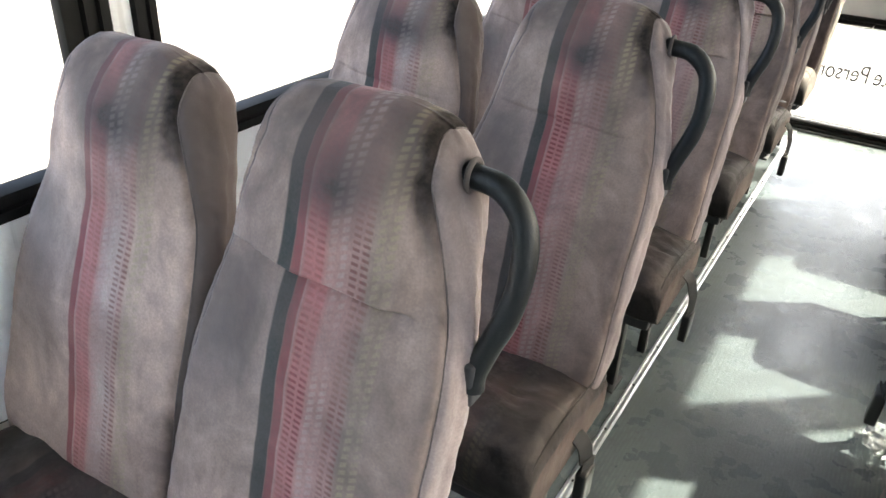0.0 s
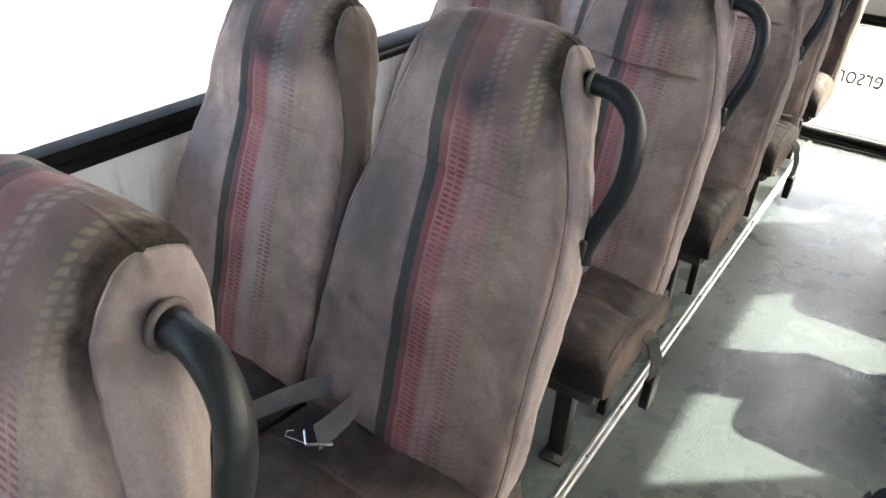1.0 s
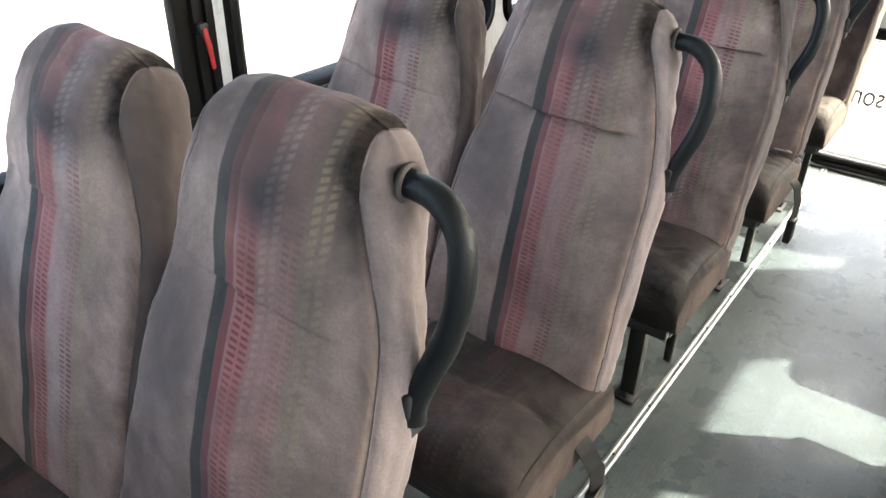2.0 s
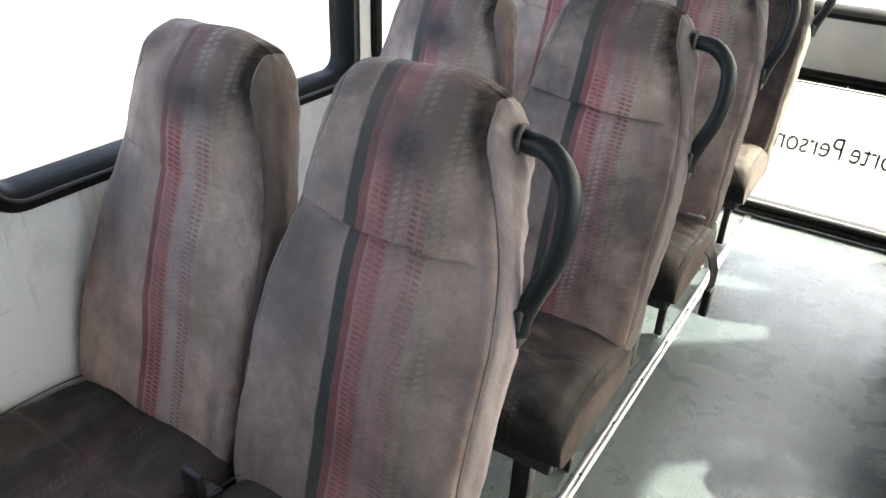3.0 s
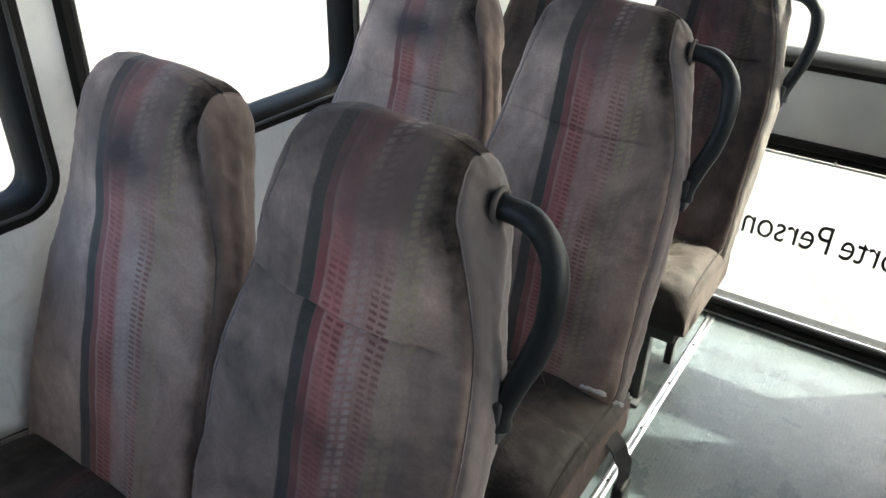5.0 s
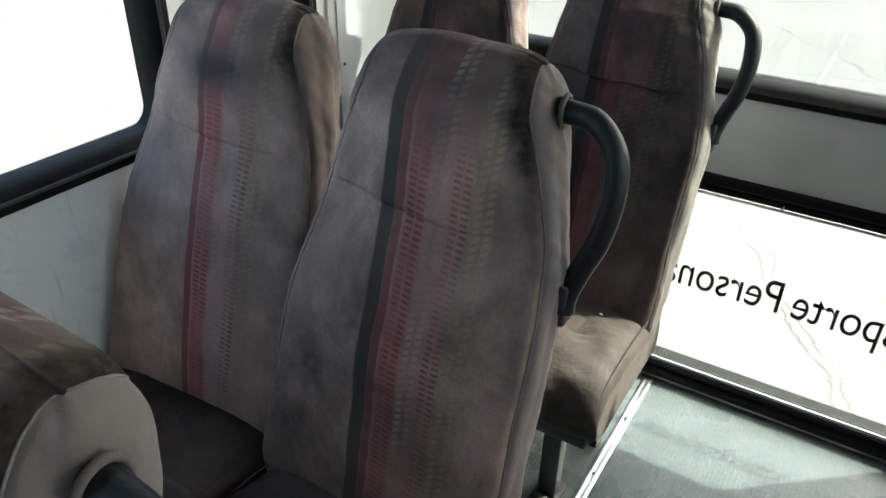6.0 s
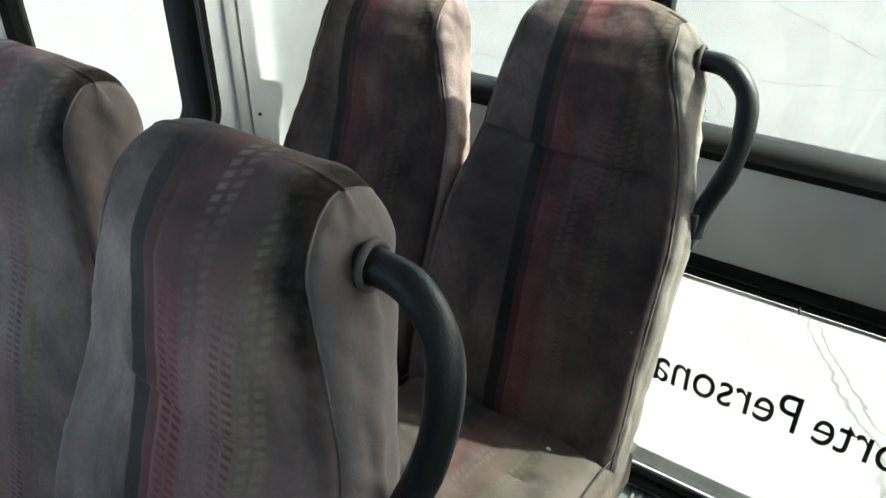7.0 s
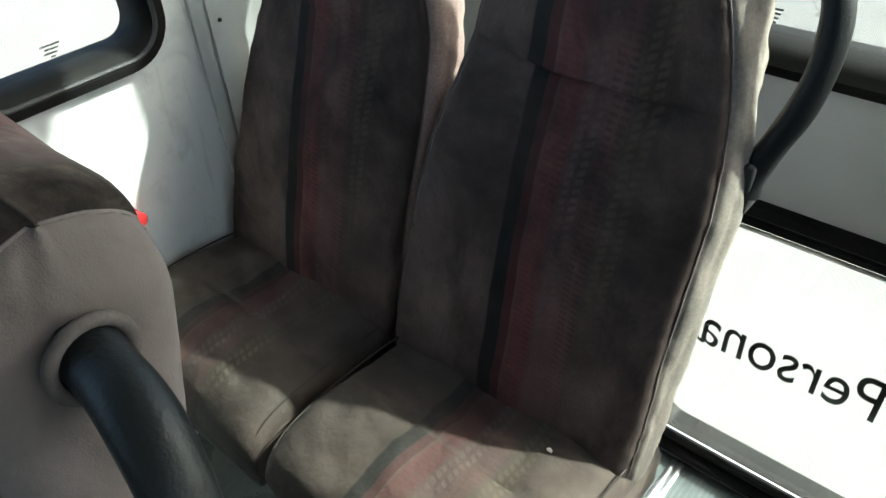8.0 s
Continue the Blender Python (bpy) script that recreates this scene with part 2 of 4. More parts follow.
def floor_material():
    g = Graph("floor vinyl")
    p = g.place()
    slow, mid, fine = g.noise(p, 1.7, 5.0, 0.6), g.noise(p, 9.0, 5.0), g.noise(p, 130.0, 4.0)
    col = g.mix(g.span(slow, 0.35, 0.68), (0.098, 0.120, 0.129), (0.137, 0.166, 0.176))
    col = g.mix(g.span(mid, 0.45, 0.72, 0.0, 0.6), col, (0.066, 0.080, 0.086))
    spots = g.span(g.noise(p, 34.0, 6.0, 0.7), 0.60, 0.70, 0.0, 0.75)
    col = g.mix(spots, col, (0.033, 0.037, 0.037))
    scuff = g.span(g.noise(g.scaled(p, (1.0, 0.22, 1.0)), 26.0, 5.0, 0.7, 0.6), 0.60, 0.70, 0.0, 0.4)
    col = g.mix(scuff, col, (0.172, 0.202, 0.210))
    col = g.mix(g.span(fine, 0.35, 0.7, 0.0, 0.22), col, (0.161, 0.188, 0.197))
    x = g.node("ShaderNodeSeparateXYZ", None, Vector=p).outputs[0]
    rib = g.math("ABSOLUTE", g.math("SUBTRACT", g.math("FRACT", g.math("MULTIPLY", x, 95.0)), 0.5))
    rib = g.math("MULTIPLY", rib, g.span(g.noise(p, 2.0, 3.0), 0.30, 0.70, 0.12, 0.75))
    dots = g.span(g.noise(g.scaled(p, (95.0, 30.0, 1.0)), 1.0, 2.0), 0.35, 0.65)
    rib = g.math("MULTIPLY", rib, dots)
    col = g.mix(g.math("MULTIPLY", rib, 1.0), col, (0.300, 0.345, 0.352))
    flecks = g.span(g.noise(p, 55.0, 4.0, 0.7, 0.5), 0.66, 0.70, 0.0, 0.75)
    flecks = g.math("MULTIPLY", flecks, g.span(g.noise(p, 3.1, 3.0), 0.48, 0.60))
    col = g.mix(flecks, col, (0.035, 0.039, 0.039))
    h = g.math("ADD", g.math("MULTIPLY", rib, 1.2), g.math("MULTIPLY", fine, 0.5))
    col = g.mix(1.0, col, (0.67, 0.67, 0.65), "MULTIPLY")
    return g.finish(col, g.span(mid, 0.3, 0.7, 0.20, 0.40), g.bump(h, 0.5, 0.002), spec=0.5)


def concrete_material():
    g = Graph("yard concrete")
    p = g.place()
    xyz = g.node("ShaderNodeSeparateXYZ", None, Vector=p)
    x, y = xyz.outputs[0], xyz.outputs[1]
    slow, mid, fine = g.noise(p, 0.35, 5.0), g.noise(p, 2.6, 6.0, 0.65), g.noise(p, 60.0, 4.0)
    col = g.mix(g.span(slow, 0.35, 0.65), (0.117, 0.117, 0.115), (0.140, 0.140, 0.137))
    col = g.mix(g.span(mid, 0.45, 0.75, 0.0, 0.4), col, (0.094, 0.093, 0.090))
    wob = g.math("ADD", g.span(g.noise(p, 2.2, 3.0, 0.5), 0.2, 0.8, -0.10, 0.10), g.span(g.noise(p, 14.0, 4.0, 0.6), 0.3, 0.7, -0.012, 0.012))

    def line(a, b, c, width):
        d = g.math("ADD", g.math("ADD", g.math("MULTIPLY", x, a), g.math("MULTIPLY", y, b)), g.math("ADD", wob, c))
        return g.span(g.math("ABSOLUTE", d), width * 0.4, width, 1.0, 0.0)

    cracks = g.math("MAXIMUM", line(0.881, 0.473, -3.053, 0.012), line(0.890, 0.456, -3.02, 0.009))
    cracks = g.math("MAXIMUM", cracks, g.math("MULTIPLY", line(0.79, -0.61, 2.95, 0.006), g.math("GREATER_THAN", x, 0.5)))
    cracks = g.math("MAXIMUM", cracks, line(0.781, 0.625, -7.13, 0.018))
    cracks = g.math("MAXIMUM", cracks, line(-0.30, 0.954, -10.4, 0.014))
    cracks = g.math("MULTIPLY", cracks, g.span(mid, 0.3, 0.5, 0.25, 0.85))
    col = g.mix(cracks, col, (0.052, 0.050, 0.045))
    return g.finish(col, 0.9, g.bump(g.math("SUBTRACT", fine, cracks), 0.3, 0.01))


def wall_material():
    """White painted sheet with grey smudges, runs and thin scratches."""
    g = Graph("white wall panel")
    p = g.place()
    slow, fine = g.noise(p, 2.2, 4.0), g.noise(p, 70.0, 4.0)
    col = g.mix(g.span(slow, 0.35, 0.65), (0.83, 0.845, 0.86), (0.89, 0.90, 0.905))
    smudge = g.span(g.noise(p, 11.0, 6.0, 0.68, 0.8), 0.52, 0.72, 0.0, 0.45)
    col = g.mix(smudge, col, (0.52, 0.53, 0.54))
    runs = g.span(g.noise(g.scaled(p, (1.0, 30.0, 2.2)), 2.0, 3.0), 0.60, 0.70, 0.0, 0.35)
    col = g.mix(runs, col, (0.50, 0.50, 0.50))
    scratch = g.span(g.noise(g.scaled(p, (1.0, 9.0, 120.0)), 1.0, 2.0), 0.70, 0.74, 0.0, 0.5)
    col = g.mix(g.math("MULTIPLY", scratch, g.span(slow, 0.45, 0.6)), col, (0.36, 0.35, 0.34))
    return g.finish(col, g.span(smudge, 0.0, 0.4, 0.36, 0.6), g.bump(fine, 0.06, 0.001))


def sleeve_material():
    """Black vinyl with pale scuffs and fine cracks."""
    g = Graph("black vinyl sleeve")
    p = g.place()
    scuff = g.span(g.noise(p, 42.0, 6.0, 0.7, 0.4), 0.58, 0.72, 0.0, 0.35)
    fine = g.noise(p, 420.0, 4.0)
    col = g.mix(scuff, (0.009, 0.0105, 0.0115), (0.060, 0.065, 0.070))
    h = g.math("ADD", g.math("MULTIPLY", g.noise(p, 60.0, 3.0), 1.5), fine)
    return g.finish(col, g.span(scuff, 0.0, 0.5, 0.44, 0.60), g.bump(h, 0.30, 0.0015), spec=0.36)


def glass_material(name, tint):
    g = Graph(name)
    clear = g.node("ShaderNodeBsdfTransparent", None, Color=tint)
    gloss = g.node("ShaderNodeBsdfGlossy", None, Roughness=0.02)
    m = g.nt.nodes.new("ShaderNodeMixShader")
    facing = g.node("ShaderNodeLayerWeight", None, Blend=0.5).outputs["Facing"]
    g.put(m.inputs[0], g.math("ADD", g.math("MULTIPLY", g.math("POWER", facing, 5.0), 0.9), 0.04))
    g.nt.links.new(clear.outputs[0], m.inputs[1])
    g.nt.links.new(gloss.outputs[0], m.inputs[2])
    g.nt.links.new(m.outputs[0], g.out.inputs[0])
    return g.mat


FAB_GREEN = fabric("striped velour with green band", True, 0.66, True, (0.325, 0.276, 0.280), 0.9, pale=1.22)
# shade between neighbouring backs, painted on the window seats' side panels
SIDE_SHADE = (0.082, 0.073, 0.075)
FAB_WINDOW = fabric("striped velour with shaded side panel", False, 0.55, True, SIDE_SHADE, 1.3, pale=1.60, patch=1.7)
FAB_WINDOW_GREEN = fabric("striped velour with green band and shaded side panel", True, 0.55, True, SIDE_SHADE, 1.3, pale=1.60, patch=1.7)
# last-row backs: grime, plus the shade of their fronts put into the colour
FAB_SHADED = fabric("soiled striped velour with painted shade", True, 1.0, True, (0.350, 0.335, 0.300), 1.2, tone=0.27)
FAB_SHADED_WINDOW = fabric("heavily soiled striped velour with pink side panel", True, 1.0, True, (0.500, 0.372, 0.350), 2.0, tone=0.22)
FAB_DIM = fabric("dingy striped velour with green band", True, 0.85, True, (0.180, 0.156, 0.153), 1.3, tone=0.97, pale=1.36)
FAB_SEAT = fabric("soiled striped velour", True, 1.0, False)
# last-row cushion cloth, painted paler for the sun that falls on it
FAB_SEAT_REAR = fabric("striped velour lightened for the sun on it", True, 0.72, False, pale=1.15)
PIPING = simple("seam thread", (0.22, 0.18, 0.175), 0.9, vary=0.6)
DARK_THREAD = simple("grimy seam thread", (0.060, 0.050, 0.046), 0.9, vary=0.6)
SHELL = simple("dark seat shell", (0.035, 0.035, 0.038), 0.55)
HANDLE = sleeve_material()
BLACK_STEEL = simple("black painted steel", (0.018, 0.018, 0.019), 0.45, vary=0.5)
RUBBER = simple("black rubber", (0.012, 0.012, 0.012), 0.62, scale=40, vary=0.5, relief=0.25, spec=0.16)
GREY_RUBBER = simple("grey aged rubber", (0.050, 0.050, 0.052), 0.55, scale=40, vary=0.4)
ALU = simple("worn aluminium", (0.72, 0.73, 0.73), 0.36, metal=1.0, scale=50, vary=0.25, relief=0.3)
STEEL = simple("bright steel", (0.70, 0.70, 0.71), 0.2, metal=1.0, vary=0.15)
WHITE_WALL = wall_material()
GREY_PANEL = simple("grey laminate panel", (0.76, 0.77, 0.77), 0.5, scale=12, vary=0.16, relief=0.08)
CEIL = simple("off-white ceiling lining", (0.40, 0.40, 0.385), 0.6, scale=8, vary=0.08)
FLOOR = floor_material()
CONCRETE = concrete_material()
TINTED = glass_material("tinted window glass", (0.74, 0.77, 0.75, 1.0))
PALE_TINT = glass_material("faintly tinted window glass", (0.86, 0.885, 0.855, 1.0))
LETTER = simple("black vinyl lettering", (0.012, 0.012, 0.012), 0.5)
STAMP = simple("grey printed stamp", (0.30, 0.31, 0.31), 0.6)
RED_PLASTIC = simple("red plastic", (0.62, 0.04, 0.045), 0.4)
WEBBING = simple("grey belt webbing", (0.10, 0.10, 0.105), 0.8, scale=90, vary=0.3, relief=0.4)
BLACK_WEBBING = simple("black belt webbing", (0.018, 0.018, 0.019), 0.75, scale=90, vary=0.3, relief=0.4)
BLACK_PLASTIC = simple("black plastic", (0.014, 0.014, 0.015), 0.4)
FOAM = simple("torn pale foam", (0.42, 0.40, 0.38), 0.95, vary=0.3, relief=0.6, depth=0.004)


# ---------------------------------------------------------------- mesh helpers
def to_mesh(name, bm, material, smooth=True, angle=40.0):
    me = bpy.data.meshes.new(name)
    bmesh.ops.recalc_face_normals(bm, faces=bm.faces[:])
    if smooth:
        lim = radians(angle)
        for e in bm.edges:
            e.smooth = len(e.link_faces) != 2 or e.calc_face_angle(0.0) < lim
        for f in bm.faces:
            f.smooth = True
    bm.to_mesh(me)
    bm.free()
    me.materials.append(material)
    return me


def part(name, bm, material, parent, label="", smooth=True, angle=40.0):
    """Links a bmesh (or a finished mesh) as one object under a thing or a part."""
    me = bm if isinstance(bm, bpy.types.Mesh) else to_mesh(name, bm, material, smooth, angle)
    ob = new(name, me)
    ob.parent = parent
    return tagged(ob, label)


def thing(name, x=0.0, y=0.0, z=0.0, label="", category="", group="", kind=""):
    ob = new(name)
    ob.location = (x, y, z)
    ob.empty_display_size = 0.05
    return tagged(ob, label, category, group, kind)


def box(bm, lo, hi, bevel=0.0, segs=2):
    r = bmesh.ops.create_cube(bm, size=1.0)
    c = [(a + b) / 2 for a, b in zip(lo, hi)]
    s = [b - a for a, b in zip(lo, hi)]
    for v in r["verts"]:
        v.co = Vector([c[i] + v.co[i] * s[i] for i in range(3)])
    if bevel:
        edges = list({e for v in r["verts"] for e in v.link_edges})
        bmesh.ops.bevel(bm, geom=edges, offset=bevel, segments=segs, affect="EDGES", profile=0.5)
    return bm


def smooth_path(pts, n):
    """Catmull-Rom through pts, n points in all."""
    P = [np.array(p, float) for p in pts]
    P = [2 * P[0] - P[1]] + P + [2 * P[-1] - P[-2]]
    out = []
    for s in np.linspace(0, len(pts) - 1, n):
        i = min(int(s), len(pts) - 2)
        t = s - i
        a, b, c, d = P[i:i + 4]
        out.append(0.5 * (2 * b + (c - a) * t + (2 * a - 5 * b + 4 * c - d) * t ** 2 + (3 * b - a - 3 * c + d) * t ** 3))
    return out


def tube(bm, pts, radius, n=10, flat=1.0, closed=False):
    """A round (or flattened) tube along pts."""
    pts = [Vector(p) for p in pts]
    m = len(pts)
    rings, side = [], None
    for i, p in enumerate(pts):
        a = pts[(i - 1) % m] if closed or i else p
        b = pts[(i + 1) % m] if closed or i < m - 1 else p
        d = (b - a).normalized()
        if side is None:
            side = d.cross(Vector((0, 0, 1)) if abs(d.z) < 0.9 else Vector((1, 0, 0))).normalized()
        side = (side - d * side.dot(d)).normalized()
        up = d.cross(side)
        r = radius[i] if isinstance(radius, (list, tuple)) else radius
        rings.append([bm.verts.new(p + side * r * math.cos(k * 2 * math.pi / n) + up * r * flat * math.sin(k * 2 * math.pi / n)) for k in range(n)])
    for i in range(m if closed else m - 1):
        a, b = rings[i], rings[(i + 1) % m]
        for k in range(n):
            bm.faces.new((a[k], a[(k + 1) % n], b[(k + 1) % n], b[k]))
    if not closed:
        bm.faces.new(rings[0][::-1])
        bm.faces.new(rings[-1])
    return bm


def ribbon(bm, pts, width_dir, width, thick):
    """A flat strap along pts, width along width_dir (one vector or one per point)."""
    pts = [Vector(p) for p in pts]
    rows = []
    for i, p in enumerate(pts):
        w = Vector(width_dir[i] if isinstance(width_dir, list) else width_dir).normalized()
        d = (pts[min(i + 1, len(pts) - 1)] - pts[max(i - 1, 0)]).normalized()
        n = d.cross(w).normalized()
        rows.append([bm.verts.new(p + w * width * a + n * thick * b) for a, b in ((-.5, -.5), (.5, -.5), (.5, .5), (-.5, .5))])
    for a, b in zip(rows, rows[1:]):
        for k in range(4):
            bm.faces.new((a[k], a[(k + 1) % 4], b[(k + 1) % 4], b[k]))
    bm.faces.new(rows[0][::-1])
    bm.faces.new(rows[-1])
    return bm


def round_rect(a0, a1, b0, b1, r, n=8):
    """Points of a rounded rectangle, n + 1 on each corner, counter-clockwise."""
    pts = []
    for ca, cb, s in ((a1 - r, b0 + r, -90), (a1 - r, b1 - r, 0), (a0 + r, b1 - r, 90), (a0 + r, b0 + r, 180)):
        for k in range(n + 1):
            t = radians(s + 90 * k / n)
            pts.append((ca + r * math.cos(t), cb + r * math.sin(t)))
    return pts


def loop_frame(bm, a0, a1, b0, b1, r, profile, place3):
    """A frame swept round a rounded rectangle; profile: (inset, depth) pairs; place3(a, b, depth) -> point."""
    n = 8
    rows = []
    for inset, depth in profile:
        rr = max(r - inset, 0.004)
        rows.append([bm.verts.new(place3(a, b, depth)) for a, b in round_rect(a0 + inset, a1 - inset, b0 + inset, b1 - inset, rr, n)])
    m = len(rows[0])
    for i in range(len(rows)):
        p, q = rows[i], rows[(i + 1) % len(rows)]
        for k in range(m):
            bm.faces.new((p[k], p[(k + 1) % m], q[(k + 1) % m], q[k]))
    return bm


def wall_cell(bm, a0, a1, b0, b1, hole, r, d0, d1, place3):
    """A rectangular piece of wall with a rounded opening that goes through it."""
    n = 8
    inner = round_rect(*hole, r, n)
    m = len(inner)
    vin = [[bm.verts.new(place3(a, b, d)) for a, b in inner] for d in (d0, d1)]
    corners = [[bm.verts.new(place3(a, b, d)) for a, b in ((a1, b0), (a1, b1), (a0, b1), (a0, b0))] for d in (d0, d1)]
    for s in range(2):
        for k in range(m):
            i, j = k // (n + 1), ((k + 1) % m) // (n + 1)
            vs = [vin[s][k], vin[s][(k + 1) % m], corners[s][j]] + ([corners[s][i]] if i != j else [])
            bm.faces.new(vs)
    for k in range(m):
        bm.faces.new((vin[0][k], vin[0][(k + 1) % m], vin[1][(k + 1) % m], vin[1][k]))
    return bm


# ---------------------------------------------------------------- plan of the bus
LEFT, RIGHT = -0.865, 1.525
MID = (LEFT + RIGHT) / 2
REAR, FRONT = 3.875, -4.60
ROOF = 2.10
TH = 0.055
ROWS_Y = (0.0, 0.735, 1.490, 2.230, 2.953, 3.706)

# ground: one sheet to the horizon
bm = bmesh.new()
bmesh.ops.create_grid(bm, x_segments=2, y_segments=2, size=600)
ground = new("ground", to_mesh("ground", bm, CONCRETE))
ground.location.z = -1.0
tagged(ground, "pale cracked concrete yard in full sun", "ground", kind="structure")

bm = bmesh.new()
box(bm, (LEFT - TH, FRONT - TH, -0.10), (RIGHT + TH, REAR + TH, 0.0))
tagged(new("floor", to_mesh("floor", bm, FLOOR, False)), "scuffed grey ribbed vinyl bus floor", "floor", kind="structure")

bm = bmesh.new()
box(bm, (LEFT - TH, FRONT - TH, ROOF), (RIGHT + TH, REAR + TH, ROOF + 0.06), 0.01)
tagged(new("ceiling", to_mesh("ceiling", bm, CEIL, False)), "off-white lined bus ceiling", "ceiling", kind="structure")

WINDOW_Z = (0.822, 1.932)
# side windows: start, end along the bus, corner radius
SIDE_WINDOWS = [(-4.10, -3.05, 0.03), (-3.00, -1.98, 0.03), (-1.93, -0.92, 0.03), (-0.87, 0.150, 0.03), (0.198, 1.158, 0.03), (1.190, 2.225, 0.085), (2.285, 3.052, 0.085), (3.112, 3.476, 0.085)]


def side_windows(out):
    """The windows across the aisle sit a little further forward, and the last is one wide pane."""
    return SIDE_WINDOWS if out < 0 else [(a - 0.03, b - 0.03, r) for a, b, r in SIDE_WINDOWS[:-2]] + [(2.255, 3.448, 0.085)]


def side_wall(name, x, out, label):
    """out: -1 for the wall on the left of the walk, +1 for the other."""
    def p3(a, b, d):
        return (x + out * d, a, b)
    bm = bmesh.new()
    z0, z1 = 0.76, 1.99
    box(bm, (min(x, x + out * TH), FRONT, 0.0), (max(x, x + out * TH), REAR + TH, z0))
    box(bm, (min(x, x + out * TH), FRONT, z1), (max(x, x + out * TH), REAR + TH, ROOF))
    wins = side_windows(out)
    marks = [FRONT] + [(a[1] + b[0]) / 2 for a, b in zip(wins, wins[1:])] + [REAR + TH]
    for (a, b, r), lo, hi in zip(wins, marks, marks[1:]):
        wall_cell(bm, lo, hi, z0, z1, (a, b, *WINDOW_Z), r, 0.0, TH, p3)
    bmesh.ops.remove_doubles(bm, verts=bm.verts[:], dist=0.0004)
    tagged(new(name, to_mesh(name, bm, WHITE_WALL, False)), label, "wall", kind="structure")


side_wall("wall_left", LEFT, -1, "white painted metal side wall with window openings")
side_wall("wall_right", RIGHT, 1, "white painted metal side wall with window openings")

GASKET = [(0.0, -0.004), (0.006, -0.016), (0.020, -0.018), (0.030, -0.010), (0.036, -0.006), (0.042, 0.006), (0.046, 0.024), (0.046, TH), (0.0, TH)]
SLIDER = [(0.0, -0.006), (0.003, -0.012), (0.022, -0.012), (0.024, -0.002), (0.034, -0.002), (0.036, -0.010), (0.052, -0.010), (0.056, 0.002), (0.056, 0.03), (0.0, 0.03)]


def glazed(name, a0, a1, b0, b1, r, profile, p3, label, rubber, glass_depth, glass):
    w = thing(name, label=label, category="window", kind="structure")
    bm = loop_frame(bmesh.new(), a0, a1, b0, b1, r, profile, p3)
    part("window_frame", bm, rubber, w)
    bm = bmesh.new()
    ins = profile[len(profile) // 2][0] - 0.008
    pts = round_rect(a0 + ins, a1 - ins, b0 + ins, b1 - ins, max(r - ins, 0.01))
    f = [[bm.verts.new(p3(a, b, d)) for a, b in pts] for d in (glass_depth, glass_depth + 0.004)]
    bm.faces.new(f[0])
    bm.faces.new(f[1][::-1])
    for k in range(len(pts)):
        j = (k + 1) % len(pts)
        bm.faces.new((f[0][k], f[0][j], f[1][j], f[1][k]))
    part("pane", bm, glass, w, smooth=False)
    return w


side_panes = {}
for side, x, out in (("left", LEFT, -1), ("right", RIGHT, 1)):
    for i, (a, b, r) in enumerate(side_windows(out)):
        slides = r < 0.05
        side_panes[side, i] = glazed("window_%d" % (i + 1 + (len(SIDE_WINDOWS) if out > 0 else 0)), a, b, *WINDOW_Z, r, SLIDER if slides else GASKET,
               lambda p, q, d, x=x, out=out: (x + out * d, p, q),
               "sliding bus window in a black metal frame" if slides else "fixed bus window in a black rubber gasket", RUBBER, 0.026, PALE_TINT if out < 0 else TINTED)

# upright meeting rails of the sliding windows, and the cord in the gaskets
for side, x, out in (("left", LEFT, -1), ("right", RIGHT, 1)):
    for i, (a, b, r) in enumerate(side_windows(out)):
        if r > 0.05:
            continue
        bm = box(bmesh.new(), (x + out * 0.012 - 0.014, b - 0.092, WINDOW_Z[0] + 0.05), (x + out * 0.012 + 0.014, b - 0.055, WINDOW_Z[1] - 0.05), 0.004)
        part("rail", bm, RUBBER, side_panes[side, i], "black upright sliding rail")
    for i, (a, b, r) in enumerate(side_windows(out)):
        if r < 0.05:
            continue
        bm = bmesh.new()
        pts = [(x - out * 0.0165, p, q) for p, q in round_rect(a + 0.025, b - 0.025, WINDOW_Z[0] + 0.025, WINDOW_Z[1] - 0.025, r - 0.025)]
        tube(bm, pts, 0.004, 6, closed=True)
        part("filler_cord", bm, GREY_RUBBER, side_panes[side, i], "glossy cord in the gasket")


# ---------------------------------------------------------------- rear wall
def rear3(a, b, d):
    return (a, REAR + d, b)


LOW_WIN = (-0.130, MID * 2 + 0.130, 0.010, 0.664)
UP_WIN = (-0.660, 1.45, 0.862, 1.90)
bm = bmesh.new()
wall_cell(bm, LEFT, RIGHT, 0.0, 0.76, LOW_WIN, 0.09, 0.0, TH, rear3)
wall_cell(bm, LEFT, RIGHT, 0.76, 1.96, UP_WIN, 0.07, 0.0, TH, rear3)
box(bm, (LEFT, REAR, 1.96), (RIGHT, REAR + TH, ROOF))
tagged(new("wall_rear", to_mesh("wall_rear", bm, GREY_PANEL, False)), "grey laminated rear wall with two tiers of windows", "wall", kind="structure")

# unseen closing wall, kept dark so little light bounces onto the seat fronts
bm = bmesh.new()
box(bm, (LEFT, FRONT - TH, 0.0), (RIGHT, FRONT, ROOF))
tagged(new("wall_front", to_mesh("wall_front", bm, simple("dark closing wall", (0.10, 0.10, 0.10), 0.6, scale=10), False)), "unseen front closing wall, dark to limit bounce light", "wall", kind="structure")

LOWFRAME = [(0.0, -0.006), (0.003, -0.018), (0.018, -0.020), (0.026, -0.012), (0.029, -0.003), (0.034, -0.010), (0.044, -0.010), (0.050, 0.0), (0.055, 0.02), (0.055, TH), (0.0, TH)]
